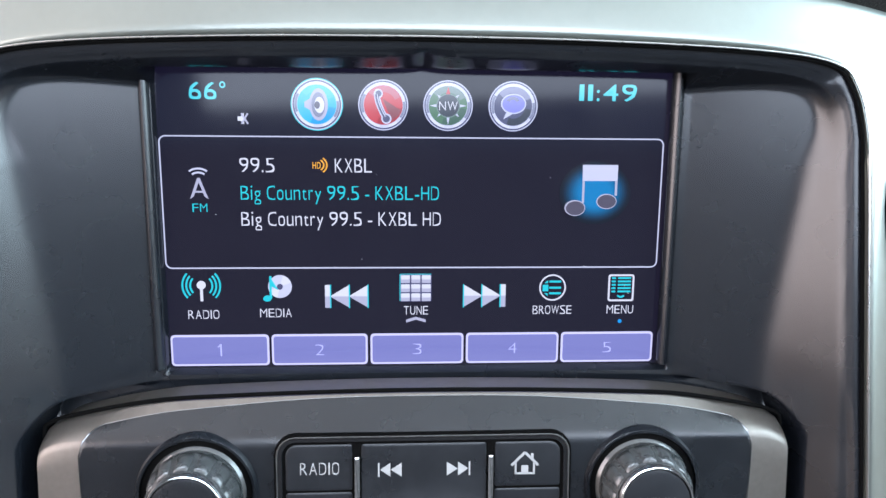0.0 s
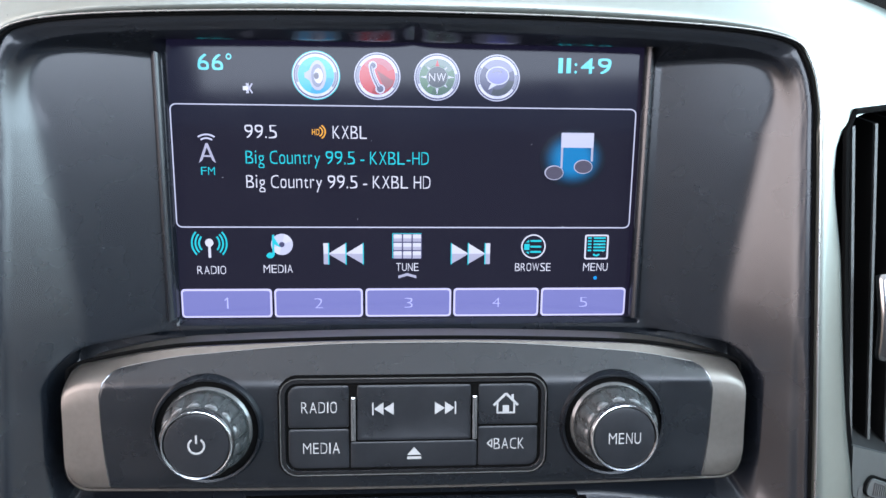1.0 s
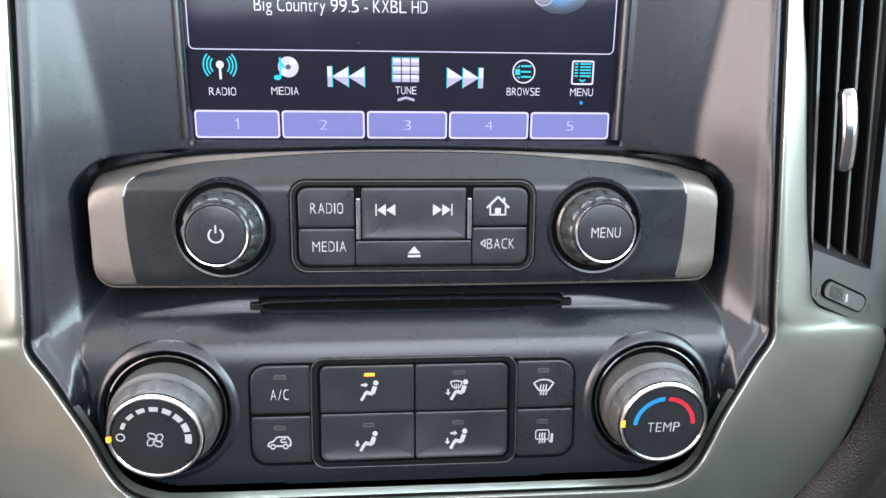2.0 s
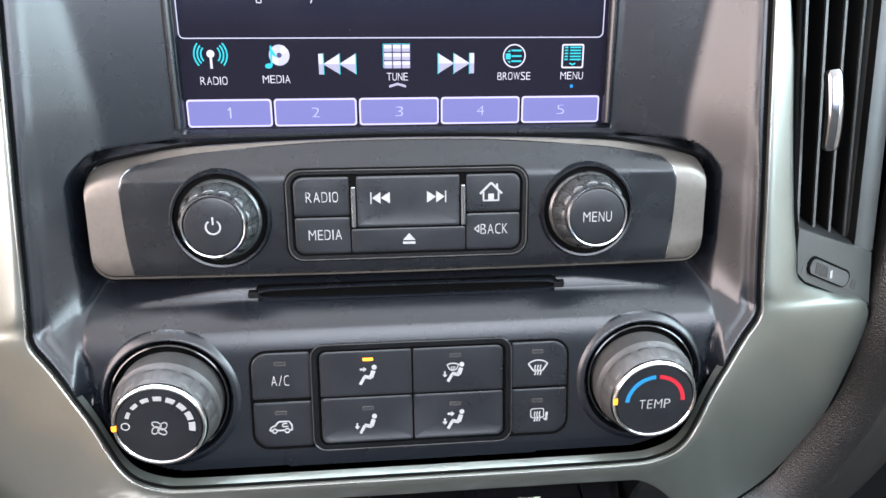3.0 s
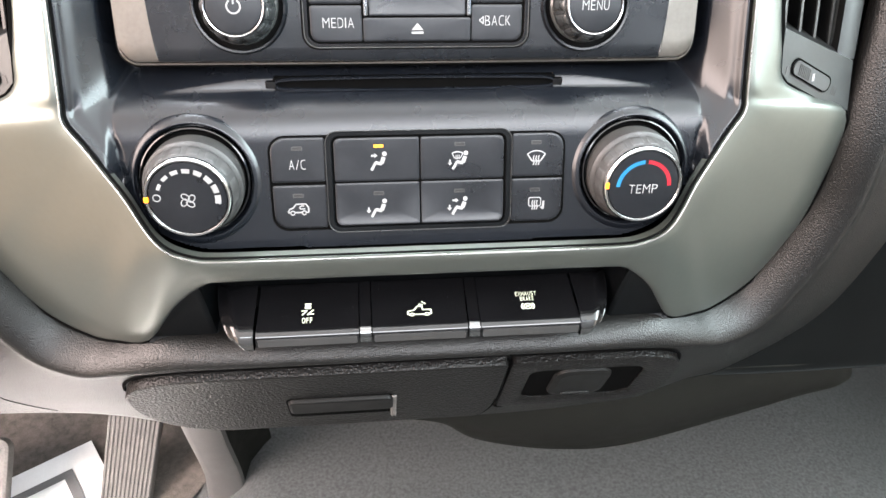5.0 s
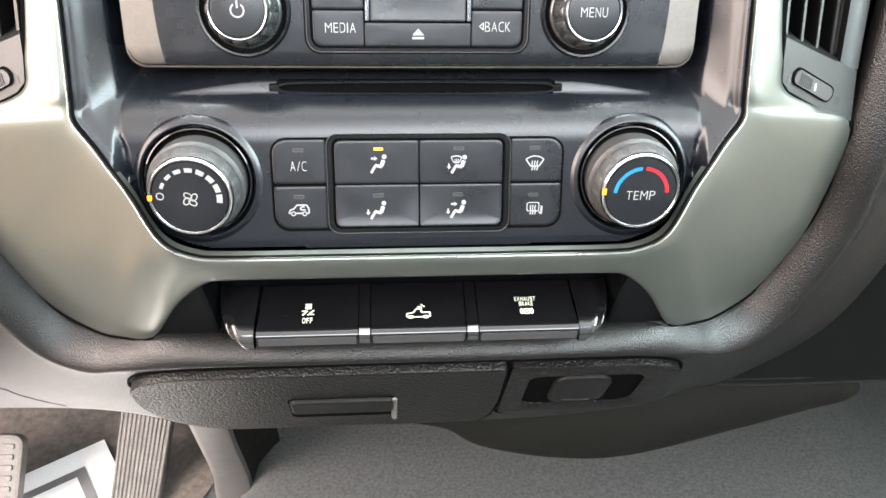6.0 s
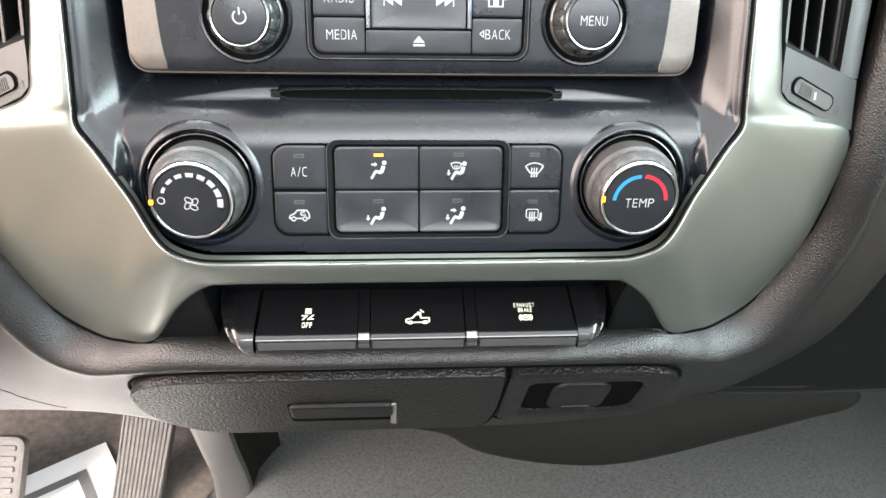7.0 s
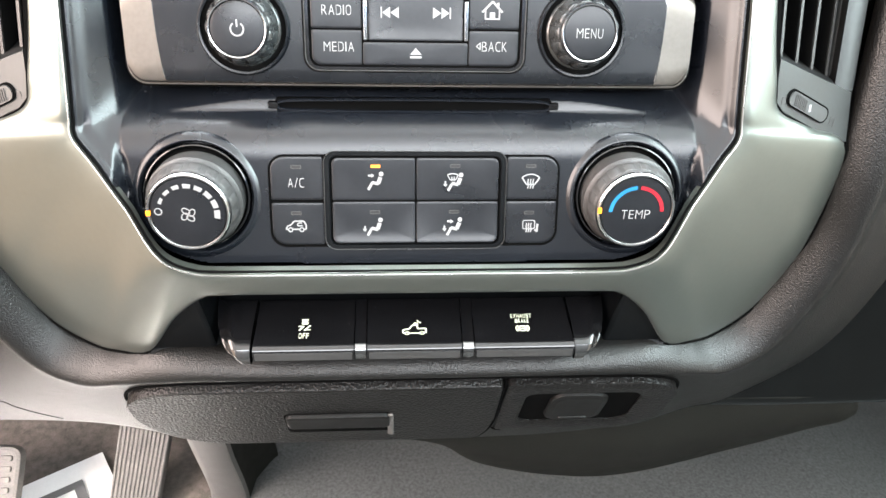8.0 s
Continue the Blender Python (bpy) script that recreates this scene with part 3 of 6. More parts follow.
for i in range(41):
    x = -0.84 + 1.68 * i / 40
    a = abs(x - CX)
    drop = 0.022 * smooth((a - 0.09) / 0.12)
    rows.append([(x, 0.2315 + 0.012 * smooth((a - .1) / .1), 0.800 - drop), (x, 0.226 + 0.012 * smooth((a - .1) / .1), 0.810 - drop), (x, 0.232, 0.822 - drop), (x, 0.26, 0.832 - drop), (x, 0.40, 0.842 - drop), (x, 0.80, 0.83)])
part("top_pad", grid_mesh(rows), M_PAD, dash, "dark grained top pad")

def sheet_tree(rows):
    n = len(rows[0])
    return BVHTree.FromPolygons([p for row in rows for p in row], [(i * n + j, i * n + j + 1, (i + 1) * n + j + 1, (i + 1) * n + j) for i in range(len(rows) - 1) for j in range(n - 1)])


lower_face = sheet_tree(list(reversed(left_rows))[:-1] + right_rows)
seam = []
for p in catmull([(-0.330, 0.458), (-0.300, 0.443), (-0.2441, 0.4223), (-0.2356, 0.4164), (-0.2266, 0.4119), (-0.2168, 0.4083), (-0.2088, 0.4060)], 5):
    hit = lower_face.ray_cast(Vector((p[0], 0.0, p[1])), Vector((0, 1, 0)))[0]
    if hit:
        seam.append(hit)
part("seam", tube(seam, 0.0003, 6), M_GAP, dash)

# ---- display ----
SC = face_frame(0, 0.232, 0.70, 0.2)


def sv(z):
    return (z - 0.70) * 1.0198


display = thing("touchscreen", (0, 0.235, 0.668), "glossy dark dashboard touchscreen showing a lit radio page", "touchscreen")
part("panel", prism(SC, [rrect(-0.0872, sv(0.6665), 0.0872, sv(0.7765), 0.002)], -0.003, 0.0, 0.0003), M_LCD, display, "dark glossy display glass")
L1 = 0.0002


def lit(name, polys, material, parent=display, level=1, label=""):
    return part(name, prism(SC, polys, 0.00002, L1 * level, 0.0), material, parent, label, smooth=False)


def words(text, x0, x1, z, cap, material, parent=display, level=1, bold=-0.008, m=SC, conv=sv, name="lettering"):
    return part(name, lettering(m, text, x0, x1, conv(z), cap, L1 * level - 0.00012, bold=bold), material, parent, smooth=False)


words("66°", -0.0737, -0.0619, 0.7625, 0.0056, G_CYAN, bold=0.008)
words("11:49", 0.0544, 0.0739, 0.7632, 0.0056, G_CYAN, bold=0.008)
words("99.5", -0.0584, -0.0470, 0.7393, 0.0050, G_WHITE)
words("KXBL", -0.0271, -0.0148, 0.7393, 0.0050, G_WHITE)
words("Big Country 99.5 - KXBL-HD", -0.0584, 0.0077, 0.7303, 0.0050, G_CYAN)
words("Big Country 99.5 - KXBL HD", -0.0585, 0.0084, 0.7217, 0.0050, G_WHITE)
words("HD", -0.0345, -0.0318, 0.7406, 0.0022, G_AMBER, bold=0.02)
lit("radio_wave", [arc_band(-0.0324, sv(0.7417), 0.0014, 0.0019, -70, 70), arc_band(-0.0324, sv(0.7417), 0.0024, 0.0029, -60, 60)], G_AMBER)
words("FM", -0.0744, -0.0695, 0.7262, 0.0031, G_CYAN)

# station frame
outer = rrect(-0.0843, sv(0.7073), 0.0843, sv(0.7510), 0.0022)
inner = rrect(-0.0839, sv(0.7077), 0.0839, sv(0.7506), 0.0018)
part("frame_line", ringed(SC, outer, inner, 0.00002, 0.0002, 0.00001), G_MID, display, smooth=False)

# muted loudspeaker mark
s = sv(0.7564)
mute = lit("mute_mark", [[(-0.0584, s - 0.0007), (-0.0574, s - 0.0007), (-0.0564, s - 0.0019), (-0.0564, s + 0.0019), (-0.0574, s + 0.0007), (-0.0584, s + 0.0007)]], G_WHITE)
lit("cross", [bar(-0.0572, s - 0.0017, -0.0551, s + 0.0017, 0.0005), bar(-0.0572, s + 0.0017, -0.0551, s - 0.0017, 0.0005)], G_GREY, mute, 2)

# radio mast
s = sv(0.7352)
mast = lit("mast_mark", [[(-0.0750, s - 0.0048), (-0.0724, s + 0.0022), (-0.0716, s + 0.0022), (-0.0690, s - 0.0048), (-0.0702, s - 0.0040), (-0.0720, s + 0.0008), (-0.0738, s - 0.0040)],
                         bar(-0.0736, s - 0.0024, -0.0704, s - 0.0024, 0.0006)], G_GREY)
lit("mast_wave", [arc_band(-0.0720, s + 0.0005, 0.0032, 0.0038, 55, 125, 8), arc_band(-0.0720, s + 0.0002, 0.0048, 0.0054, 55, 125, 8)], G_MID, mast)

# round page icons
s = sv(0.7611)


def ring_poly(x, r0, r1, y=None):
    y = s if y is None else y
    return [arc_band(x, y, r0, r1, 0, 180, 24), arc_band(x, y, r0, r1, 180, 360, 24)]


def icon_base(x, name, rim, fill, shine, deep):
    """A round page button: dark seat, fine outer ring, broad pale ring and a field lit from above."""
    ic = lit(name, [circle(x, s, 0.0083, 48)], G_NAVY)
    lit("outer_ring", ring_poly(x, 0.0079, 0.0082), rim, ic, 2)
    lit("rim", ring_poly(x, 0.0064, 0.0074), rim, ic, 2)
    lit("rim_shade", [arc_band(x, s, 0.0065, 0.0073, a0, a1, 12) for a0, a1 in ((150, 200), (-35, 10))], G_RIMSHADE, ic, 3)
    lit("rim_light", [arc_band(x, s, 0.0066, 0.0073, a0, a1, 12) for a0, a1 in ((70, 110), (215, 260), (285, 310))], G_WHITE, ic, 3)
    lit("field", [circle(x, s, 0.0064, 40)], fill, ic, 2)
    lit("field_shine", [arc_band(x, s, 0.0042, 0.0063, 25, 140, 20)], shine, ic, 3)
    lit("field_shade", [arc_band(x, s, 0.0040, 0.0063, 250, 350, 20)], deep, ic, 3)
    return ic


G_RIMSHADE = glow("lit_steel", (0.20, 0.21, 0.30), 0.8)
G_SKYLIGHT, G_SKYDEEP = glow("lit_pale_sky", (0.06, 0.46, 0.72), 0.8), glow("lit_deep_sky", (0.01, 0.30, 0.62), 0.8)
G_ROSE, G_MAROON = glow("lit_rose", (0.45, 0.10, 0.13), 0.8), glow("lit_maroon", (0.33, 0.012, 0.02), 0.8)
G_SAGE, G_MOSS = glow("lit_sage", (0.16, 0.22, 0.20), 0.8), glow("lit_moss", (0.05, 0.11, 0.07), 0.8)
G_SLATE, G_INK = glow("lit_slate", (0.22, 0.22, 0.34), 0.8), glow("lit_ink", (0.03, 0.035, 0.05), 0.8)
ic = icon_base(-0.0326, "audio_icon", G_MID, G_SKY, G_SKYLIGHT, G_SKYDEEP)
lit("halo", ring_poly(-0.0326, 0.0082, 0.0085), G_CYAN, ic, 2)
lit("speaker_body", [[(-0.0366, s - 0.0008), (-0.0346, s - 0.0020), (-0.0346, s + 0.0020), (-0.0366, s + 0.0008)], circle(-0.0320, s, 0.0030, 30, 0.0052)], G_GREY, ic, 4)
lit("speaker_dark", [circle(-0.0321, s - 0.0001, 0.0022, 24, 0.0040)], G_RIMSHADE, ic, 5)
lit("speaker_cone", [circle(-0.0317, s - 0.0002, 0.0016, 24, 0.0026)], G_WHITE, ic, 6)
lit("speaker_centre", [circle(-0.0324, s - 0.0002, 0.0009, 20, 0.0012)], G_DARK, ic, 7)
ic = icon_base(-0.0109, "phone_icon", G_MID, G_RED, G_ROSE, G_MAROON)
lit("shade", [[(-0.0112, s + 0.0022), (-0.0082, s - 0.0048), (-0.0058, s - 0.0034), (-0.0052, s - 0.0016)]], G_DKRED, ic, 4)
tk = [(-0.0130 + 0.0026 * (i / 8) ** 1.6, s + 0.0034 - 0.0072 * i / 8) for i in range(9)]
lit("receiver_edge", [bar(*a, *b, 0.0019) for a, b in zip(tk, tk[1:])] + [circle(-0.0125, s + 0.0037, 0.0015, 18), circle(-0.0099, s - 0.0044, 0.0017, 18)], G_MID, ic, 5)
lit("receiver", [bar(*a, *b, 0.0011) for a, b in zip(tk, tk[1:])] + [circle(-0.0124, s + 0.0037, 0.0010, 14), circle(-0.0099, s - 0.0044, 0.0012, 14)], G_NAVY, ic, 6)
lit("receiver_light", [bar(a[0] + 0.0002, a[1], b[0] + 0.0002, b[1], 0.0003) for a, b in zip(tk, tk[1:])], G_MID, ic, 7)
ic = icon_base(0.0105, "compass_icon", G_MID, G_GREEN, G_SAGE, G_MOSS)
lit("points", [[(0.0105 + 0.0034 * math.cos(a - 0.17), s + 0.0034 * math.sin(a - 0.17)), (0.0105 + q * math.cos(a), s + q * math.sin(a)), (0.0105 + 0.0034 * math.cos(a + 0.17), s + 0.0034 * math.sin(a + 0.17))]
               for a, q in [(i * math.pi / 4, 0.0051 if i % 2 else 0.0062) for i in range(8) if i != 2]], G_MID, ic, 4)
lit("dial_edge", ring_poly(0.0105, 0.0036, 0.0039), G_SAGE, ic, 5)
lit("dial", [circle(0.0105, s, 0.0036)], G_INK, ic, 5)
lit("north_point", [[(0.0098, s + 0.0037), (0.0112, s + 0.0037), (0.0105, s + 0.0061)]], G_RED, ic, 5)
words("NW", 0.0075, 0.0136, 0.7596, 0.0031, G_WHITE, ic, 6)
ic = icon_base(0.0322, "message_icon", G_MID, G_NAVY, G_SLATE, G_INK)
lit("bubble_edge", [circle(0.0323, s + 0.0008, 0.0042, 30, 0.0033), [(0.0300, s - 0.0020), (0.0290, s - 0.0042), (0.0322, s - 0.0024)]], G_MID, ic, 4)
lit("bubble", [circle(0.0323, s + 0.0008, 0.0038, 30, 0.0029)], G_INDIGO, ic, 5)
lit("bubble_shine", [arc_band(0.0320, s + 0.0006, 0.0014, 0.0026, 30, 150, 12)], G_SLATE, ic, 6)

# album mark: two joined notes on a blue glow
s = sv(0.735)
gl = lit("album_glow", [circle(0.0612, s - 0.0022, 0.0124, 40, 0.0108)], glow("lit_blue_edge", (0.006, 0.012, 0.03), 0.4))
for i in range(10):
    t = (i + 1) / 10
    f = t * t * (3 - 2 * t)
    lit("glow", [circle(0.0613, s - 0.0020, 0.0124 - 0.0076 * t, 40, 0.0108 - 0.0064 * t)], glow("lit_blue_step", (0.006 + 0.008 * f, 0.012 + 0.20 * f, 0.03 + 0.45 * f), 0.45 + 0.25 * f), gl, 1 + 0.3 * (i + 1))
lit("note_beam", [[(0.0566, s + 0.0020), (0.0686, s + 0.0020), (0.0686, s + 0.0074), (0.0566, s + 0.0074)]], G_MID, gl, 5)
lit("note_stem", [[(0.0566, s - 0.0055), (0.0573, s - 0.0055), (0.0573, s + 0.0022), (0.0566, s + 0.0022)], [(0.0679, s - 0.0030), (0.0686, s - 0.0030), (0.0686, s + 0.0022), (0.0679, s + 0.0022)]], G_GREY, gl, 5)
lit("note_edge", [circle(0.0543, s - 0.0073, 0.0035, 26, 0.0027), circle(0.0651, s - 0.0050, 0.0035, 26, 0.0026)], G_GREY, gl, 5)
lit("note_head", [circle(0.0543, s - 0.0073, 0.0032, 26, 0.0024), circle(0.0651, s - 0.0050, 0.0032, 26, 0.0023)], G_DARK, gl, 6)

# bottom row of functions
s = sv(0.7000)
ic = lit("radio_icon", [circle(-0.0728, s + 0.0018, 0.0015, 20), bar(-0.0728, s + 0.0010, -0.0728, s - 0.0038, 0.0009)], G_WHITE)
lit("wave", [arc_band(-0.0728, s + 0.0016, r, r + 0.0006, a - 42, a + 42, 10) for r in (0.0034, 0.0047, 0.0060) for a in (0, 180)], G_CYAN, ic)
words("RADIO", -0.0776, -0.0672, 0.6902, 0.0033, G_WHITE)
ic = lit("media_icon", [circle(-0.0464, s + 0.0012, 0.0040, 30)], G_MID)
lit("disc_shine", [arc_band(-0.0464, s + 0.0012, 0.0012, 0.0039, 20, 75, 6), arc_band(-0.0464, s + 0.0012, 0.0012, 0.0039, 200, 255, 6)], G_WHITE, ic, 2)
lit("disc_hole", [circle(-0.0464, s + 0.0012, 0.0010, 16)], G_NAVY, ic, 3)
lit("note", [bar(-0.0495, s + 0.0048, -0.0495, s - 0.0028, 0.0007), [(-0.0498, s + 0.0048), (-0.0470, s + 0.0002), (-0.0492, s + 0.0014)], circle(-0.0507, s - 0.0029, 0.0014, 18, 0.0010)], G_CYAN, ic, 4)
words("MEDIA", -0.0534, -0.0427, 0.6906, 0.0033, G_WHITE)


def skip(x, way):
    c = sv(0.6977)
    tip = lambda a: [(x + way * a, c), (x + way * (a - 0.0066), c + 0.0040), (x + way * (a - 0.0066), c)]
    low = lambda a: [(x + way * a, c), (x + way * (a - 0.0066), c), (x + way * (a - 0.0066), c - 0.0040)]
    ic = lit("skip_icon", [tip(-0.0008), tip(0.0056), [(x + way * 0.0055, c), (x + way * 0.0073, c), (x + way * 0.0073, c + 0.0040), (x + way * 0.0055, c + 0.0040)]], G_WHITE)
    lit("shade", [low(-0.0008), low(0.0056), [(x + way * 0.0055, c), (x + way * 0.0073, c), (x + way * 0.0073, c - 0.0040), (x + way * 0.0055, c - 0.0040)]], G_GREY, ic)
    lit("outline", [bar(x - way * 0.0074, c - 0.0041, x - way * 0.0074, c + 0.0041, 0.0004), bar(x - way * 0.0010, c - 0.0041, x - way * 0.0010, c + 0.0041, 0.0004), bar(x + way * 0.0054, c - 0.0041, x + way * 0.0054, c + 0.0041, 0.0004)], G_CYAN, ic, 2)


skip(-0.0239, -1)
skip(0.0239, 1)
ic = lit("keypad_icon", [rrect(-0.0054, s - 0.0043, 0.0054, s + 0.0053, 0.0003, 2)], G_NAVY)
for i in range(3):
    for j in range(3):
        x, z = -0.0052 + 0.0036 * i, s - 0.0041 + 0.0032 * j
        k = lit("key", [rrect(x, z, x + 0.0031, z + 0.0027, 0.0002, 2)], G_GREY, ic, 2)
        lit("key_top", [rrect(x, z + 0.0013, x + 0.0031, z + 0.0027, 0.0002, 2)], G_WHITE, ic, 3)
lit("outline", [bar(-0.0055, s - 0.0041, -0.0055, s + 0.0053, 0.0003), bar(-0.0055, s + 0.0053, 0.0053, s + 0.0053, 0.0003)], G_CYAN, ic)
words("TUNE", -0.0042, 0.0042, 0.6912, 0.0033, G_WHITE)
lit("arrow", [[(-0.0034, s - 0.0118), (0.0000, s - 0.0108), (0.0034, s - 0.0118), (0.0034, s - 0.0108), (0.0000, s - 0.0098), (-0.0034, s - 0.0108)]], G_GREY)
ic = lit("browse_icon", [arc_band(0.0477, s + 0.0004, 0.0042, 0.0047, a, a + 180, 16) for a in (0, 180)], G_WHITE)
lit("list_bar", [rrect(0.0442, s - 0.0009, 0.0462, s + 0.0014, 0.0002, 2)] + [rrect(0.0465, s + z, 0.0507, s + z + 0.0007, 0.0002, 2) for z in (-0.0020, 0.0000, 0.0022)] + [[(0.0448, s + 0.0020), (0.0460, s + 0.0030), (0.0460, s + 0.0020)], [(0.0448, s - 0.0016), (0.0460, s - 0.0026), (0.0460, s - 0.0016)]], G_CYAN, ic)
words("BROWSE", 0.0409, 0.0546, 0.6911, 0.0033, G_WHITE)
ic = part("menu_icon", ringed(SC, rrect(0.0674, s - 0.0046, 0.0766, s + 0.0050, 0.0008), rrect(0.0680, s - 0.0040, 0.0760, s + 0.0044, 0.0005), 0.00002, 0.0002, 0.00001), G_WHITE, display, smooth=False)
lit("list_bar", [rrect(x0, s + z, x1, s + z + 0.0006, 0.0001, 2) for z in (0.0034, 0.0022, 0.0010, -0.0002, -0.0014) for x0, x1 in ((0.0686, 0.0700), (0.0708, 0.0754))] + [bar(0.0708, s - 0.0026, 0.0720, s - 0.0032, 0.0006), bar(0.0720, s - 0.0032, 0.0732, s - 0.0026, 0.0006)], G_CYAN, ic)
words("MENU", 0.0672, 0.0767, 0.6911, 0.0033, G_WHITE)
lit("dot", [circle(0.0721, sv(0.6884), 0.0007, 16)], G_BLUE)

# preset keys
EDGES = ((-0.0840, -0.0507), (-0.0498, -0.0168), (-0.0158, 0.0167), (0.0176, 0.0504), (0.0513, 0.0843))
for k, (a, b) in enumerate(EDGES):
    key = lit("preset_key", [rrect(a, sv(0.6738), b, sv(0.6846), 0.0013, 6)], G_PRESETDARK)
    lit("shade", [rrect(a + 0.0007, sv(0.6745), b - 0.0007, sv(0.6839), 0.0009, 6)], G_PRESET, key, 2)
    c = (a + b) / 2
    if k == 0:
        lit("digit", [bar(c + 0.0003, sv(0.6773), c + 0.0003, sv(0.6814), 0.0005), bar(c + 0.0003, sv(0.6813), c - 0.0007, sv(0.6804), 0.0004)], G_DIGIT, key, 3)
        continue
    words(str(k + 1), c - (0.0007 if k == 0 else 0.0015), c + (0.0005 if k == 0 else 0.0015), 0.6773, 0.0041, G_DIGIT, key, 3, -0.022 if k == 0 else -0.016)

# dust specks along the lower edge of the glass
rng = random.Random(5)
pts = []
for i in range(70):
    x = rng.choice((rng.uniform(0.035, 0.083), rng.uniform(0.035, 0.083), rng.uniform(-0.08, 0.0), rng.uniform(-0.06, 0.08)))
    z = 0.6705 + abs(rng.gauss(0, 0.0009)) if rng.random() < 0.85 else rng.uniform(0.685, 0.76)
    pts.append(circle(x, sv(z), rng.uniform(0.00008, 0.00022), 6, rng.uniform(0.00008, 0.00016)))
dust = part("dust", prism(SC, pts, 0.00002, 0.0012), M_LEGEND, display, "pale dust specks", smooth=False)
tagged(dust, kind="stuff")

# ribs standing beside the glass
for side in (-1, 1):
    P = []
    for i in range(25):
        z = 0.6745 + 0.1010 * i / 24
        P.append((side * 0.0870, screen_y(z) - 0.0024, z))
    part("display_rib", tube(P, 0.0018, 12, flat=1.6), M_BEZEL, dash)

# ---- radio controls ----
RD = face_frame(CX, 0.188, 0.652, 0.28)


def rv(z):
    return (z - 0.652) * 1.0385


radio = thing("radio_control_panel", (CX, 0.19, 0.629), "dark radio control panel with two knobs and nickel ends", "radio")


def radio_bounds(x):
    a = abs(x)
    top = 0.6790 - 0.0020 * (a / 0.0755) ** 2
    if a > 0.0755:
        top = 0.6770 - 0.0036 * ((a - 0.0755) / 0.026) ** 1.4 * 1.0
    r = 0.0075
    e = 0.1190
    low = 0.6300
    if a > e - r:
        k = math.sqrt(max(0.0, r * r - (a - (e - r)) ** 2))
        low = 0.6300 + r - k
        top -= (r - k) * 0.28
    return low, top


def spread(a, b, n):
    return [a + (b - a) * i / n for i in range(n + 1)]


def crest(v, width):
    """How far the face falls back v above its crest line: a rounded crest, then a slope of 7.4 mm over the width."""
    r = 0.0032
    f = 0.0074 / (width - 0.0004)
    if v < -r:
        return 0.0
    return -f * (v + r) ** 2 / (4 * r) if v < r else -f * v


def radio_sheet(xs, lift=0.0):
    rows = []
    for x in xs:
        lo, hi = radio_bounds(x)
        lo, hi = rv(lo) - lift * 0.4, rv(hi) + lift * 0.4
        crease = min(rv(0.6675), hi - 0.004)
        bow = 0.0035 * (abs(x) / 0.119) ** 2
        prof = [(lo, -0.022), (lo, -0.0020), (lo + 0.0006, -0.0006), (lo + 0.002, 0.0)]
        prof += [(lo + 0.002 + (crease - lo - 0.0055) * k / 6, 0.0) for k in range(1, 7)]
        prof += [(v, crest(v - crease, hi - crease)) for v in spread(crease - 0.0015, hi, 9)] + [(hi + 0.0004, -0.024)]
        rows.append([RD @ Vector((x, v, w - bow + lift)) for v, w in prof])
    return rows


ends = [0.119 - 0.0075 * (1 - math.sin(radians(90 * i / 8))) for i in range(9)]
xs = [-e for e in reversed(ends)] + spread(-0.108, 0.108, 60) + ends
part("end_cap", grid_mesh(radio_sheet(xs, -0.0006)), M_NICKEL, radio, "nickel painted surround with broad ends")


def plate_top(x):
    """Upper edge of the faceplate, which leaves a nickel strip above it and rounds into the ends."""
    a = abs(x)
    t = 0.0008 + 0.0022 * smooth((a - 0.02) / 0.085)
    r = 0.0070
    over = max(0.0, a - (0.1060 - r))
    return radio_bounds(x)[1] - t - (r - math.sqrt(max(0.0, r * r - over * over)))


rows, line = [], []
for u in spread(-1, 1, 90):
    u = math.sin(u * math.pi / 2) * 0.5 + u * 0.5
    lo, hi = rv(0.6302), rv(plate_top(u * 0.1060))
    crease = rv(0.6675)
    prof = [(lo, -0.0022), (lo + 0.0007, -0.0006), (lo + 0.002, 0.0)]
    prof += [(lo + 0.002 + (min(crease, hi) - lo - 0.0060) * k / 8, 0.0) for k in range(1, 9)]
    base_hi = rv(radio_bounds(u * 0.1060)[1])
    start = min(crease, hi) - 0.0030
    prof += [(v, crest(v - crease, base_hi - crease)) for v in spread(start, hi, 12)]
    row = []
    for v, w in prof:
        t = (v - lo) / (rv(0.676) - lo)
        x = u * (0.1060 - 0.0026 * (1 - t) ** 3)
        row.append(RD @ Vector((x, v, w - 0.0035 * (x / 0.119) ** 2)))
    rows.append(row)
    line.append(row[-1])
edge_l, edge_r = rows[0][2:], rows[-1][2:]
part("faceplate", grid_mesh([[p + Vector((0, 0.0012, 0)) for p in rows[0]]] + rows + [[p + Vector((0, 0.0012, 0)) for p in rows[-1]]]), M_FACE, radio, "satin near-black faceplate")
part("bright_line", tube(edge_l[:-1] + line + list(reversed(edge_r))[1:], 0.00024, 6), M_TIP, radio, "thin bright faceplate outline")
loop = [RD @ Vector((x, rv(radio_bounds(x)[0]) - 0.0003, -0.0022 - 0.0035 * (x / 0.119) ** 2)) for x in ([-e for e in reversed(ends)] + spread(-0.11, 0.11, 40) + ends)]
around = [RD @ Vector((x * 1.008, rv(radio_bounds(x)[0]) - 0.0010, -0.0040 - 0.0035 * (x / 0.119) ** 2)) for x in ([-e for e in reversed(ends)] + spread(-0.108, 0.108, 40) + ends)]
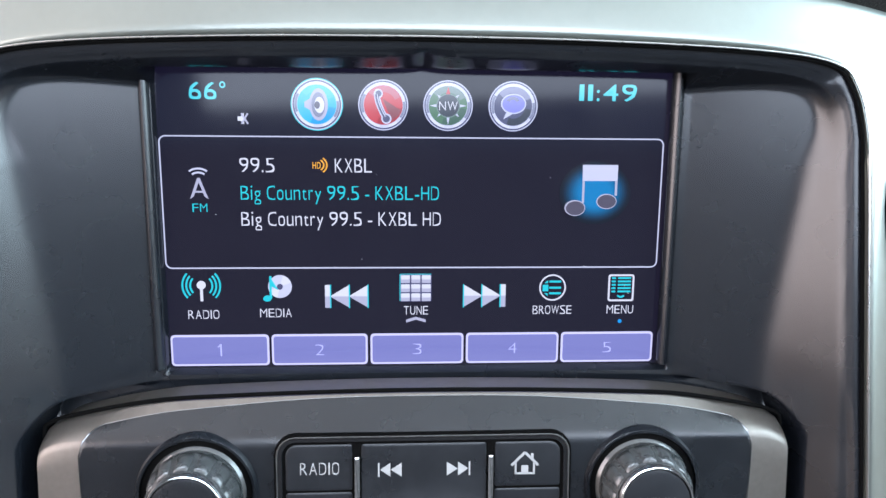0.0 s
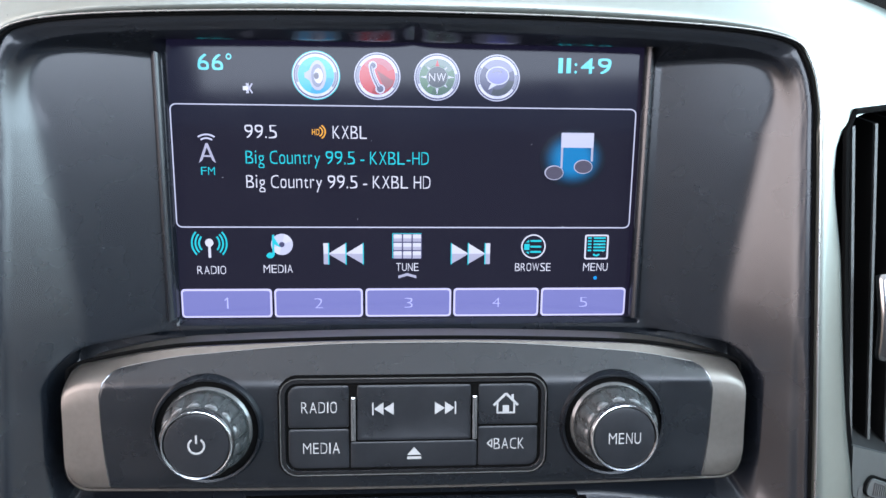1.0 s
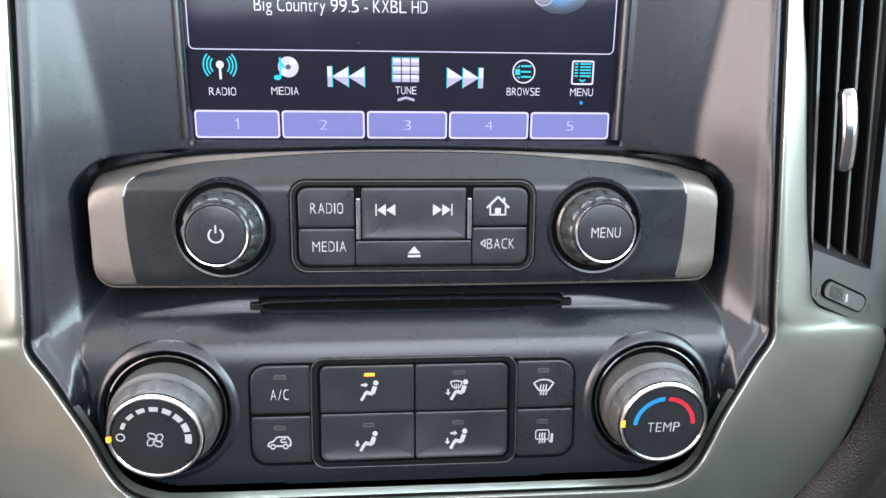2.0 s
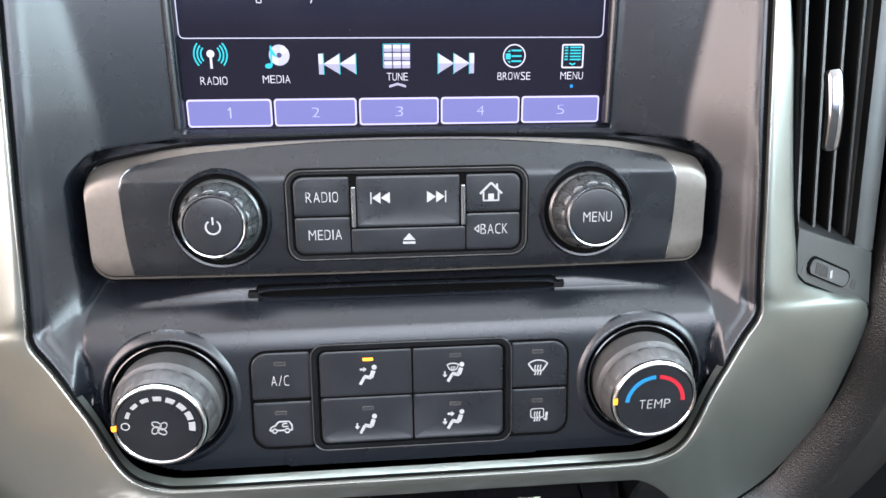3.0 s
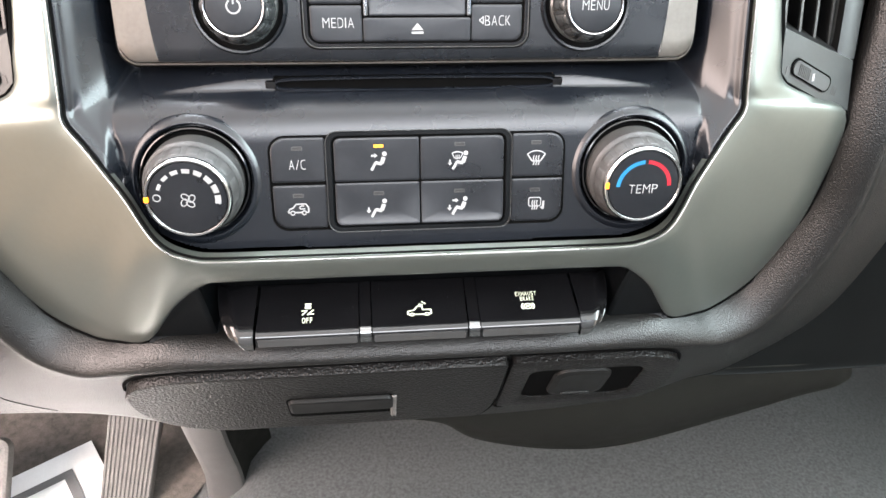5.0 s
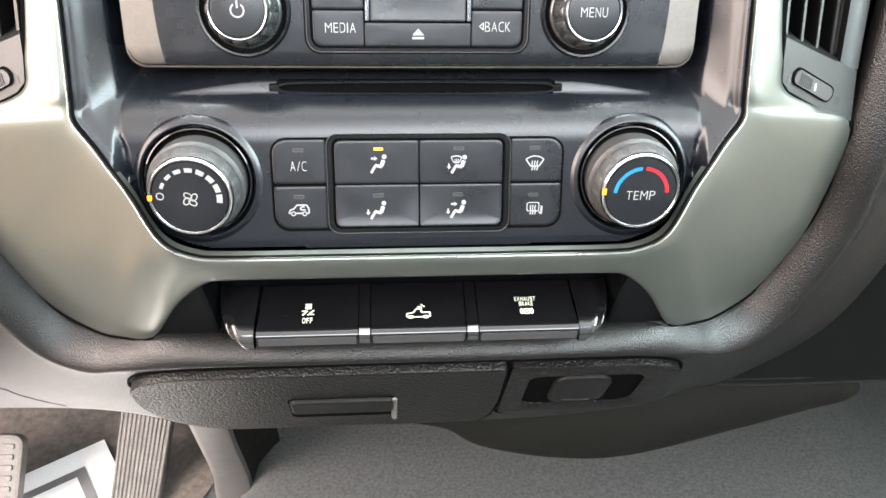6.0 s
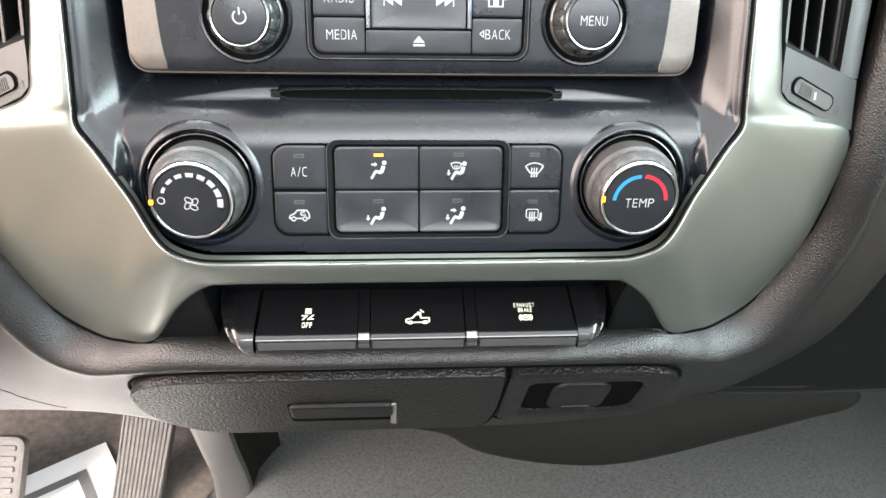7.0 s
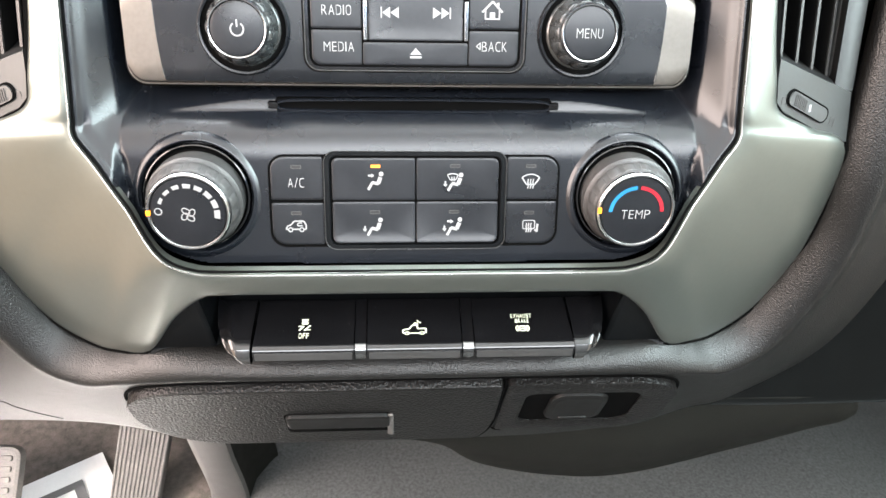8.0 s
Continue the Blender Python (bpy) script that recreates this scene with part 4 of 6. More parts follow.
around += [RD @ Vector((x * 1.008, rv(radio_bounds(x)[1]) + 0.0007, -0.0085 - 0.0035 * (x / 0.119) ** 2)) for x in (list(reversed(ends)) + spread(0.108, -0.108, 40) + [-e for e in ends])]
part("surround_gap", tube(around, 0.0007, 8, closed=True), M_GAP, radio)
part("lower_line", tube(loop, 0.00045, 6), M_NICKEL, radio)


def key(parent, m, name, outline, material=M_KEY, z0=-0.004, z1=0.0006, bevel=0.0004, scoop=0.0):
    """A key with softened edges and a barely domed face; scoop: how far its lower end flares out."""
    n = len(outline)
    cx, cy = sum(p[0] for p in outline) / n, (min(p[1] for p in outline) + max(p[1] for p in outline)) / 2
    hx, hy = max(abs(p[0] - cx) for p in outline), max(abs(p[1] - cy) for p in outline)
    bm = bmesh.new()
    rows = []
    rings = [(1, 1, z0), (1, 1, z1 - bevel)] + [(1 - q / hx, 1 - q / hy, z1 - bevel * (1 - math.sin(math.acos(1 - q / bevel)))) for q in (bevel * 0.3, bevel)]
    rings += [(f * (1 - bevel / hx), f * (1 - bevel / hy), z1 + 0.00010 * (1 - f * f)) for f in (0.92, 0.84, 0.74, 0.62, 0.48, 0.25)]
    for i, (fx, fy, z) in enumerate(rings):
        row = []
        for x, y in outline:
            u, v = cx + (x - cx) * fx, cy + (y - cy) * fy
            row.append(bm.verts.new((u, v, z + (scoop * clamp((cy - 0.30 * hy - v) / (0.70 * hy)) ** 2 if i else 0.0))))
        rows.append(row)
    for a, b in zip(rows, rows[1:]):
        for i in range(n):
            bm.faces.new((a[i], a[(i + 1) % n], b[(i + 1) % n], b[i]))
    mid = bm.verts.new((cx, cy, z1 + 0.00010))
    for i in range(n):
        bm.faces.new((rows[-1][i], rows[-1][(i + 1) % n], mid))
    bm.transform(m)
    return part(name, bm, material, parent)


def print_on(parent, m, polys, z=0.0006, material=M_LEGEND, name="symbol"):
    return part(name, prism(m, polys, z - 0.0002, z + 0.00020), material, parent, smooth=False)


def label_on(parent, m, text, x0, x1, v, cap, z=0.0006, material=M_LEGEND, bold=-0.009):
    return part("lettering", lettering(m, text, x0, x1, v, cap, z, 0.00020, bold=bold, widths=NARROW), material, parent, smooth=False)


part("key_recess", prism(RD, [rrect(-0.0462, rv(0.6350), 0.0462, rv(0.6690), 0.0062)], -0.002, 0.00035), M_GAP, radio, smooth=False)
part("key_frame", ringed(RD, rrect(-0.0452, rv(0.6358), 0.0452, rv(0.6682), 0.0056), rrect(-0.0435, rv(0.6373), 0.0435, rv(0.6667), 0.0042), -0.002, 0.0011, 0.0004), M_PIANO, radio, "gloss black key frame")
part("frame_line", tube([RD @ Vector((x, v, 0.0010)) for x, v in rrect(-0.0453, rv(0.6357), 0.0453, rv(0.6683), 0.0057)], 0.00022, 6, closed=True), M_RUBBER, radio)
k = key(radio, RD, "key", rrect(-0.0427, rv(0.6518), -0.0222, rv(0.6660), 0.0035, 5, (0.1, 0.1, 0.1, 1)))
label_on(k, RD, "RADIO", -0.0382, -0.0263, rv(0.6568), 0.0042)
k = key(radio, RD, "key", rrect(-0.0427, rv(0.6379), -0.0222, rv(0.6513), 0.0035, 5, (1, 0.1, 0.1, 0.1)))
label_on(k, RD, "MEDIA", -0.0378, -0.0254, rv(0.6430), 0.0042)
k = key(radio, RD, "key", rrect(-0.0195, rv(0.6474), 0.0194, rv(0.6660), 0.0008), scoop=0.0006)
c = rv(0.6580)
print_on(k, RD, [bar(-0.0141, c - 0.0022, -0.0141, c + 0.0022, 0.0005), [(-0.0137, c), (-0.0105, c + 0.0022), (-0.0105, c - 0.0022)], [(-0.0104, c), (-0.0070, c + 0.0022), (-0.0070, c - 0.0022)]])
print_on(k, RD, [bar(0.0141, c - 0.0022, 0.0141, c + 0.0022, 0.0005), [(0.0137, c), (0.0105, c + 0.0022), (0.0105, c - 0.0022)], [(0.0104, c), (0.0070, c + 0.0022), (0.0070, c - 0.0022)]])
k = key(radio, RD, "key", rrect(-0.0218, rv(0.6379), 0.0216, rv(0.6468), 0.0008))
c = rv(0.6424)
print_on(k, RD, [[(-0.0024, c - 0.0003), (0.0024, c - 0.0003), (0.0, c + 0.0024)], rrect(-0.0024, c - 0.0018, 0.0024, c - 0.0009, 0.0001, 2)])
k = key(radio, RD, "key", rrect(0.0220, rv(0.6521), 0.0427, rv(0.6660), 0.0035, 5, (0.1, 0.1, 1, 0.1)))
c = rv(0.6588)
print_on(k, RD, [bar(0.0273, c - 0.0002, 0.0315, c + 0.0040, 0.0008), bar(0.0315, c + 0.0040, 0.0357, c - 0.0002, 0.0008),
                 bar(0.0286, c - 0.0028, 0.0286, c + 0.0008, 0.0006), bar(0.0344, c - 0.0028, 0.0344, c + 0.0008, 0.0006), bar(0.0283, c - 0.0028, 0.0347, c - 0.0028, 0.0006),
                 rrect(0.0304, c - 0.0028, 0.0326, c - 0.0002, 0.0002, 2),
                 rrect(0.0334, c + 0.0020, 0.0342, c + 0.0036, 0.0001, 2)])
k = key(radio, RD, "key", rrect(0.0220, rv(0.6379), 0.0427, rv(0.6515), 0.0035, 5, (0.1, 1, 0.1, 0.1)))
label_on(k, RD, "BACK", 0.0275, 0.0380, rv(0.6436), 0.0042)
c = rv(0.6436) + 0.0021
print_on(k, RD, [bar(0.0252, c, 0.0269, c + 0.0014, 0.0004), bar(0.0252, c, 0.0269, c - 0.0014, 0.0004), bar(0.0268, c - 0.0015, 0.0268, c + 0.0015, 0.0004)])
for x in (-0.0207, 0.0207):
    part("chrome_divider", prism(RD, [rrect(x - 0.0009, rv(0.6474), x + 0.0009, rv(0.6624), 0.0004)], -0.002, 0.0019, 0.0006), M_CHROME, radio, "chrome divider")


def knob(parent, m, r0, r1, h, grip_material, pads, legend, cap_material=M_KEY, label="", swell_max=0.0007):
    """A turned knob: collar, tapered grip with pads, bright ring and flat cap, standing on the frame m."""
    body = part("knob", lathe(m, [(r0 + 0.0010, -0.008), (r0 + 0.0010, 0.0002), (r0, 0.0012), (r0 * 0.985, h * 0.30), (r1 * 1.03, h - 0.0022), (r1, h - 0.0010), (r1 * 0.97, h - 0.0006)], 64), grip_material, parent, label)
    part("ring", lathe(m, [(r1 * 1.015, h - 0.0022), (r1 * 1.02, h - 0.0012), (r1 * 1.0, h - 0.0001), (r1 * 0.965, h + 0.0005), (r1 * 0.93, h + 0.0004), (r1 * 0.895, h - 0.0006)], 64, cap=False), M_CHROME, body, "bright chrome ring")
    part("cap", lathe(m, [(r1 * 0.90, h - 0.0008), (r1 * 0.89, h - 0.0001), (r1 * 0.80, h + 0.0001), (0.0001, h + 0.0001)], 56), cap_material, body)
    za, zb = h * 0.26, h - 0.0024
    side = lambda z: r0 * 0.985 + (r1 * 1.03 - r0 * 0.985) * (z - h * 0.30) / (h * 0.70 - 0.0022)
    w = math.pi / pads * 0.86
    bm = bmesh.new()
    grid = []
    for j in range(6):
        z = za + (zb - za) * j / 5
        swell = swell_max * math.sin(math.pi * (0.12 + 0.76 * j / 5))
        row = []
        for i in range(9):
            u = i / 4 - 1
            lift = -0.0003 + (swell + 0.0003) * (1 - abs(u) ** 3)
            row.append(bm.verts.new(((side(z) + lift) * math.cos(u * w), (side(z) + lift) * math.sin(u * w), z)))
        grid.append(row)
    for a, b in zip(grid, grid[1:]):
        for i in range(8):
            bm.faces.new((a[i], a[i + 1], b[i + 1], b[i])).smooth = True
    bm.faces.new(grid[0][::-1])
    bm.faces.new(grid[-1])
    bmesh.ops.recalc_face_normals(bm, faces=bm.faces)
    pad = bpy.data.meshes.new("grip_pad")
    bm.to_mesh(pad)
    bm.free()
    pad.materials.append(M_GRIPPAD if grip_material == M_GRIP else grip_material)
    for i in range(pads):
        ob = new("grip_pad", pad)
        ob.parent = body
        ob.matrix_basis = m @ Matrix.Rotation(2 * math.pi * (i + 0.5) / pads, 4, "Z")
    legend(body, m, h + 0.0002)
    return body


def power_mark(parent, m, z):
    part("symbol", prism(m, [arc_band(0, -0.0002, 0.0022, 0.0028, 125, 415, 20), bar(0, 0.0006, 0, 0.0034, 0.0006)], z - 0.0002, z + 0.0001), M_LEGEND, parent, smooth=False)


def menu_mark(parent, m, z):
    part("lettering", lettering(m, "MENU", -0.0054, 0.0054, -0.0020, 0.0041, z - 0.00006, bold=-0.009, widths=NARROW), M_LEGEND, parent, smooth=False)


for x, fn in ((-0.0698, power_mark), (0.0694, menu_mark)):
    m = RD @ Matrix.Translation((x, rv(0.6514), -0.0004))
    part("collar", lathe(m, [(0.0190, -0.004), (0.0187, 0.0003), (0.0180, 0.0014), (0.0172, 0.0012), (0.0167, -0.004)], 64, cap=False), M_FACE, radio)
    part("well", lathe(m, [(0.0170, 0.0006), (0.0168, 0.0003), (0.0001, 0.0002)], 48, cap=False), M_GAP, radio)
    knob(radio, m, 0.0142, 0.0115, 0.0137, M_GRIP, 13, fn, label="ribbed smoked grip knob")

# ---- disc slot ----
slot = thing("disc_slot", (CX, 0.192, 0.612), "thin black disc slot with clear end guides", "disc slot")
SL = face_frame(CX, 0.1861, 0.6190, 0.0)


def lens(half, mid, ends, n=24):
    """A long opening that narrows towards its rounded ends."""
    top = [(half * math.sin(math.pi * (i / n - 0.5)), 0) for i in range(n + 1)]
    high = [ends + (mid - ends) * (1 - (x / half) ** 2) for x, _ in top]
    high = [h * (1 - abs(x / half) ** 40) + 0.0004 for h, (x, _) in zip(high, top)]
    return [(x, -h) for (x, _), h in zip(top, high)] + [(x, h) for (x, _), h in reversed(list(zip(top, high)))]


# black fill that paints the darkness inside the slot
part("slot_shade", prism(SL, [rrect(-0.0600, -0.0026, 0.0600, 0.0026, 0.0008)], -0.010, -0.0010), M_GAP, slot)
part("slot_lip", ringed(SL, lens(0.0602, 0.0027, 0.0022), lens(0.0590, 0.0019, 0.0011), -0.0012, 0.0003, 0.0003), M_BEZEL, slot, "moulded slot lip")
for side in (-1, 1):
    part("end_guide", prism(SL, [rrect(side * 0.0610 - 0.0022, -0.0015, side * 0.0610 + 0.0022, 0.0015, 0.0006)], -0.004, 0.0004, 0.0005), M_PIANO, slot, "smoked slot end guide")

# ---- climate controls ----
HV = face_frame(CX, 0.1685, 0.597, 0.33)


def hz(z):
    return (z - 0.597) * 1.053


climate = thing("climate_control_panel", (CX, 0.165, 0.563), "dark climate control panel with two large knobs and keys", "climate controls")
part("key_recess", prism(HV, [rrect(-0.0630, hz(0.5648), 0.0630, hz(0.6034), 0.0068)], -0.006, 0.0004), M_GAP, climate, smooth=False)
part("key_frame", ringed(HV, rrect(-0.0392, hz(0.5640), 0.0392, hz(0.6048), 0.0048), rrect(-0.0368, hz(0.5660), 0.0368, hz(0.6028), 0.0032), -0.004, 0.0015, 0.0007), M_RECESS, climate, "black key frame")
part("frame_line", tube([HV @ Vector((x, v, 0.0016)) for x, v in rrect(-0.0393, hz(0.5639), 0.0393, hz(0.6049), 0.0049)], 0.00018, 6, closed=True), M_BAR, climate)


def lamp(k, x, z, lit_up=False):
    print_on(k, HV, [rrect(x - 0.0020, hz(z) - 0.0006, x + 0.0020, hz(z) + 0.0006, 0.0002, 2)], 0.0009, M_AMBER if lit_up else M_LAMPOFF, "indicator")
    if not lit_up:
        part("indicator_rim", ringed(HV, rrect(x - 0.0022, hz(z) - 0.0008, x + 0.0022, hz(z) + 0.0008, 0.0003, 2), rrect(x - 0.0019, hz(z) - 0.0005, x + 0.0019, hz(z) + 0.0005, 0.0002, 2), 0.0005, 0.00115, 0.0001), M_RUBBER, k)


def seat_symbol(k, x, z, feet=False, face=False, screen=False, lift=0.0):
    """Airflow symbol: a dot, a bent bar and small arrows."""
    v = hz(z)
    polys = [circle(x + 0.0026, v + 0.0033, 0.0010, 16), bar(x + 0.0023, v + 0.0019, x + 0.0013, v - 0.0008, 0.0017), bar(x + 0.0015, v - 0.0010, x - 0.0014, v - 0.0003, 0.0013), bar(x - 0.0012, v - 0.0004, x - 0.0030, v - 0.0036, 0.0011)]
    if face:
        polys += [bar(x - 0.0030, v + 0.0026, x - 0.0014, v + 0.0026, 0.0008), [(x - 0.0016, v + 0.0036), (x - 0.0003, v + 0.0026), (x - 0.0016, v + 0.0016)]]
    if feet:
        polys += [bar(x - 0.0042, v + 0.0006, x - 0.0042, v - 0.0008, 0.0007), [(x - 0.0052, v - 0.0007), (x - 0.0032, v - 0.0007), (x - 0.0042, v - 0.0019)]]
    if screen:
        polys += [arc_band(x - 0.0010, v - 0.0010, 0.0046, 0.0051, 60, 120, 8), bar(x - 0.0032, v + 0.0031, x - 0.0022, v + 0.0012, 0.0004), bar(x + 0.0013, v + 0.0031, x + 0.0003, v + 0.0012, 0.0004), bar(x - 0.0022, v + 0.0012, x + 0.0003, v + 0.0012, 0.0004)]
        polys += [bar(x - 0.0016 + 0.0007 * i, v + 0.0006, x - 0.0016 + 0.0007 * i, v + 0.0026, 0.0003) for i in range(3)]
    print_on(k, HV, polys, 0.0009 + lift)


def climate_key(outline, scoop=0.0):
    return key(climate, HV, "key", outline, M_KEY, -0.005, 0.0009, 0.0004, scoop)


k = climate_key(rrect(-0.0620, hz(0.5849), -0.0398, hz(0.6026), 0.0060, 6, (0.1, 0.1, 0.1, 1)))
label_on(k, HV, "A/C", -0.0546, -0.0478, hz(0.5900), 0.0044, 0.0009)
lamp(k, -0.0510, 0.5984)
k = climate_key(rrect(-0.0620, hz(0.5660), -0.0398, hz(0.5836), 0.0060, 6, (1, 0.1, 0.1, 0.1)))
lamp(k, -0.0516, 0.5794)
v = hz(0.5739)
car = [(-0.0562, -0.0014), (-0.0556, 0.0000), (-0.0540, 0.0006), (-0.0527, 0.0022), (-0.0486, 0.0022), (-0.0476, 0.0006), (-0.0476, -0.0014)]
car = [(x, v + y) for x, y in car]
print_on(k, HV, [bar(*a, *b, 0.0006) for a, b in zip(car, car[1:])] + [bar(-0.0562, v - 0.0014, -0.0552, v - 0.0014, 0.0006), bar(-0.0534, v - 0.0014, -0.0504, v - 0.0014, 0.0006), bar(-0.0486, v - 0.0014, -0.0476, v - 0.0014, 0.0006)]
         + [arc_band(-0.0543, v - 0.0016, 0.0006, 0.0011, a, a + 170, 8) for a in (0, 180)] + [arc_band(-0.0495, v - 0.0016, 0.0006, 0.0011, a, a + 170, 8) for a in (0, 180)] + [arc_band(-0.0506, v + 0.0007, 0.0004, 0.0009, 90, 270, 8), bar(-0.0506, v + 0.0014, -0.0494, v + 0.0014, 0.0005), bar(-0.0506, v + 0.0001, -0.0490, v + 0.0001, 0.0005)], 0.0009)
k = climate_key(rrect(-0.0360, hz(0.5846), -0.0003, hz(0.6021), 0.0026, 4, (0.1, 0.1, 0.1, 1)))
lamp(k, -0.0173, 0.5987, True)
seat_symbol(k, -0.0175, 0.5924, face=True)
k = climate_key(rrect(0.0003, hz(0.5846), 0.0360, hz(0.6021), 0.0026, 4, (0.1, 0.1, 1, 0.1)))
lamp(k, 0.0170, 0.5988)
seat_symbol(k, 0.0170, 0.5920, feet=True, screen=True)
k = climate_key(rrect(-0.0360, hz(0.5667), -0.0003, hz(0.5840), 0.0026, 4, (1, 0.1, 0.1, 0.1)), 0.0011)
lamp(k, -0.0177, 0.5796)
seat_symbol(k, -0.0180, 0.5732, feet=True, lift=0.0002)
k = climate_key(rrect(0.0003, hz(0.5667), 0.0360, hz(0.5840), 0.0026, 4, (0.1, 1, 0.1, 0.1)), 0.0011)
lamp(k, 0.0168, 0.5797)
seat_symbol(k, 0.0168, 0.5732, feet=True, face=True, lift=0.0002)
k = climate_key(rrect(0.0398, hz(0.5849), 0.0620, hz(0.6026), 0.0060, 6, (0.1, 0.1, 1, 0.1)))
lamp(k, 0.0500, 0.5988)
v = hz(0.5925)
wave = lambda x: [bar(x, v - 0.0032, x + 0.0004, v - 0.0018, 0.0005), bar(x + 0.0004, v - 0.0018, x, v - 0.0004, 0.0005), bar(x, v - 0.0004, x + 0.0003, v + 0.0010, 0.0005)]
fan_shape = [arc_band(0.0502, v - 0.0028, 0.0056, 0.0061, 48, 132, 12), bar(0.0463, v + 0.0016, 0.0484, v - 0.0014, 0.0006), bar(0.0541, v + 0.0016, 0.0520, v - 0.0014, 0.0006), bar(0.0484, v - 0.0014, 0.0520, v - 0.0014, 0.0006)]
print_on(k, HV, fan_shape + wave(0.0489) + wave(0.0500) + wave(0.0511), 0.0009)
k = climate_key(rrect(0.0398, hz(0.5660), 0.0620, hz(0.5840), 0.0060, 6, (0.1, 1, 0.1, 0.1)))
lamp(k, 0.0500, 0.5792)
v = hz(0.5738)
print_on(k, HV, wave(0.0489) + wave(0.0499) + wave(0.0509) + [bar(0.0538, v - 0.0030, 0.0540, v + 0.0006, 0.0009), bar(0.0538, v - 0.0030, 0.0528, v - 0.0020, 0.0007)], 0.0009)
part("symbol", ringed(HV, rrect(0.0472, v - 0.0019, 0.0530, v + 0.0024, 0.0009, 4), rrect(0.0477, v - 0.0014, 0.0525, v + 0.0019, 0.0006, 4), 0.0007, 0.00102, 0.00005), M_LEGEND, k, smooth=False)


def fan_mark(parent, m, z):
    polys = [arc_band(0, 0, 0.0110 - 0.00006 * i, 0.0122 + 0.00008 * i, 176 - 22.4 * i - 6.0 - 0.35 * i, 176 - 22.4 * i + 6.0 + 0.35 * i, 6) for i in range(1, 9)]
    for poly in polys:
        part("scale_bar", prism(m, [poly], z - 0.0002, z + 0.0001), M_LEGEND, parent, smooth=False)
    part("off_ring", prism(m, [arc_band(-0.0118, 0.0006, 0.0012, 0.0016, a, a + 180, 12) for a in (0, 180)], z - 0.0002, z + 0.0001), M_LEGEND, parent, smooth=False)
    polys = []
    for i in range(4):
        a = math.pi / 2 * i + 0.5
        loop = []
        for j in range(15):
            t = -math.pi + 2 * math.pi * j / 14
            u, w = 0.0017 + 0.0016 * math.cos(t), 0.0012 * math.sin(t) + 0.0004 * math.cos(t)
            loop.append((u * math.cos(a) - w * math.sin(a), u * math.sin(a) + w * math.cos(a) - 0.0008))
        polys += [bar(*q0, *q1, 0.0004) for q0, q1 in zip(loop, loop[1:])]
    part("fan_symbol", prism(m, polys, z - 0.0002, z + 0.0001), M_LEGEND, parent, smooth=False)
    part("pointer", prism(m, [rrect(-0.0168, -0.0012, -0.0151, 0.0011, 0.0004, 3)], z - 0.002, z + 0.0003), M_AMBER, parent, "amber lit pointer", smooth=False)


def temp_mark(parent, m, z):
    part("cold_arc", prism(m, [arc_band(0, -0.0006, 0.0103, 0.0119, 94, 178, 20)], z - 0.0002, z + 0.0001), M_BLUE, parent, "blue printed arc", smooth=False)
    part("hot_arc", prism(m, [arc_band(0, -0.0006, 0.0103, 0.0119, 2, 86, 20)], z - 0.0002, z + 0.0001), M_RED, parent, "red printed arc", smooth=False)
    part("lettering", lettering(m, "TEMP", -0.0062, 0.0062, -0.0035, 0.0044, z - 0.00006, bold=-0.009, widths=NARROW), M_LEGEND, parent, smooth=False)
    part("pointer", prism(m, [rrect(-0.0166, -0.0010, -0.0150, 0.0018, 0.0004, 3)], z - 0.002, z + 0.0003), M_AMBER, parent, "amber lit pointer", smooth=False)


for x, fn in ((-KNOB[0], fan_mark), (KNOB[0], temp_mark)):
    m = face_frame(CX + x, 0.1603, KNOB[1], 0.27)
    seat = face_frame(CX + x, 0.16494, KNOB[1], 0.33)
    part("collar", lathe(seat, [(0.0278, -0.0014), (0.0268, 0.0000), (0.0257, 0.0007), (0.0248, 0.0013), (0.0241, 0.0013), (0.0236, 0.0006), (0.0232, -0.0010), (0.0228, -0.0060)], 96, cap=False), M_BEZEL, climate, "raised round knob seat")
    part("gloss_ring", lathe(seat, [(0.0226, -0.002), (0.0222, 0.0004), (0.0217, 0.0006), (0.0213, -0.0002), (0.0212, -0.006)], 72, cap=False), M_PIANO, climate)
    part("well", lathe(m, [(0.0228, -0.0060), (0.0214, -0.0075), (0.0001, -0.0078)], 48, cap=False), M_GAP, climate)
    m = face_frame(CX + x, 0.1603, KNOB[1] - 0.0003, 0.14)
    knob(climate, m, 0.0190, 0.0168, 0.0112, M_RUBBER, 16, fn, label="large grey rubber grip knob", swell_max=0.0003)

# ---- switch bank under the trim ----
bank = thing("switch_bank", (CX, 0.165, 0.497), "gloss black row of three switches with chrome-tipped ends", "switches")
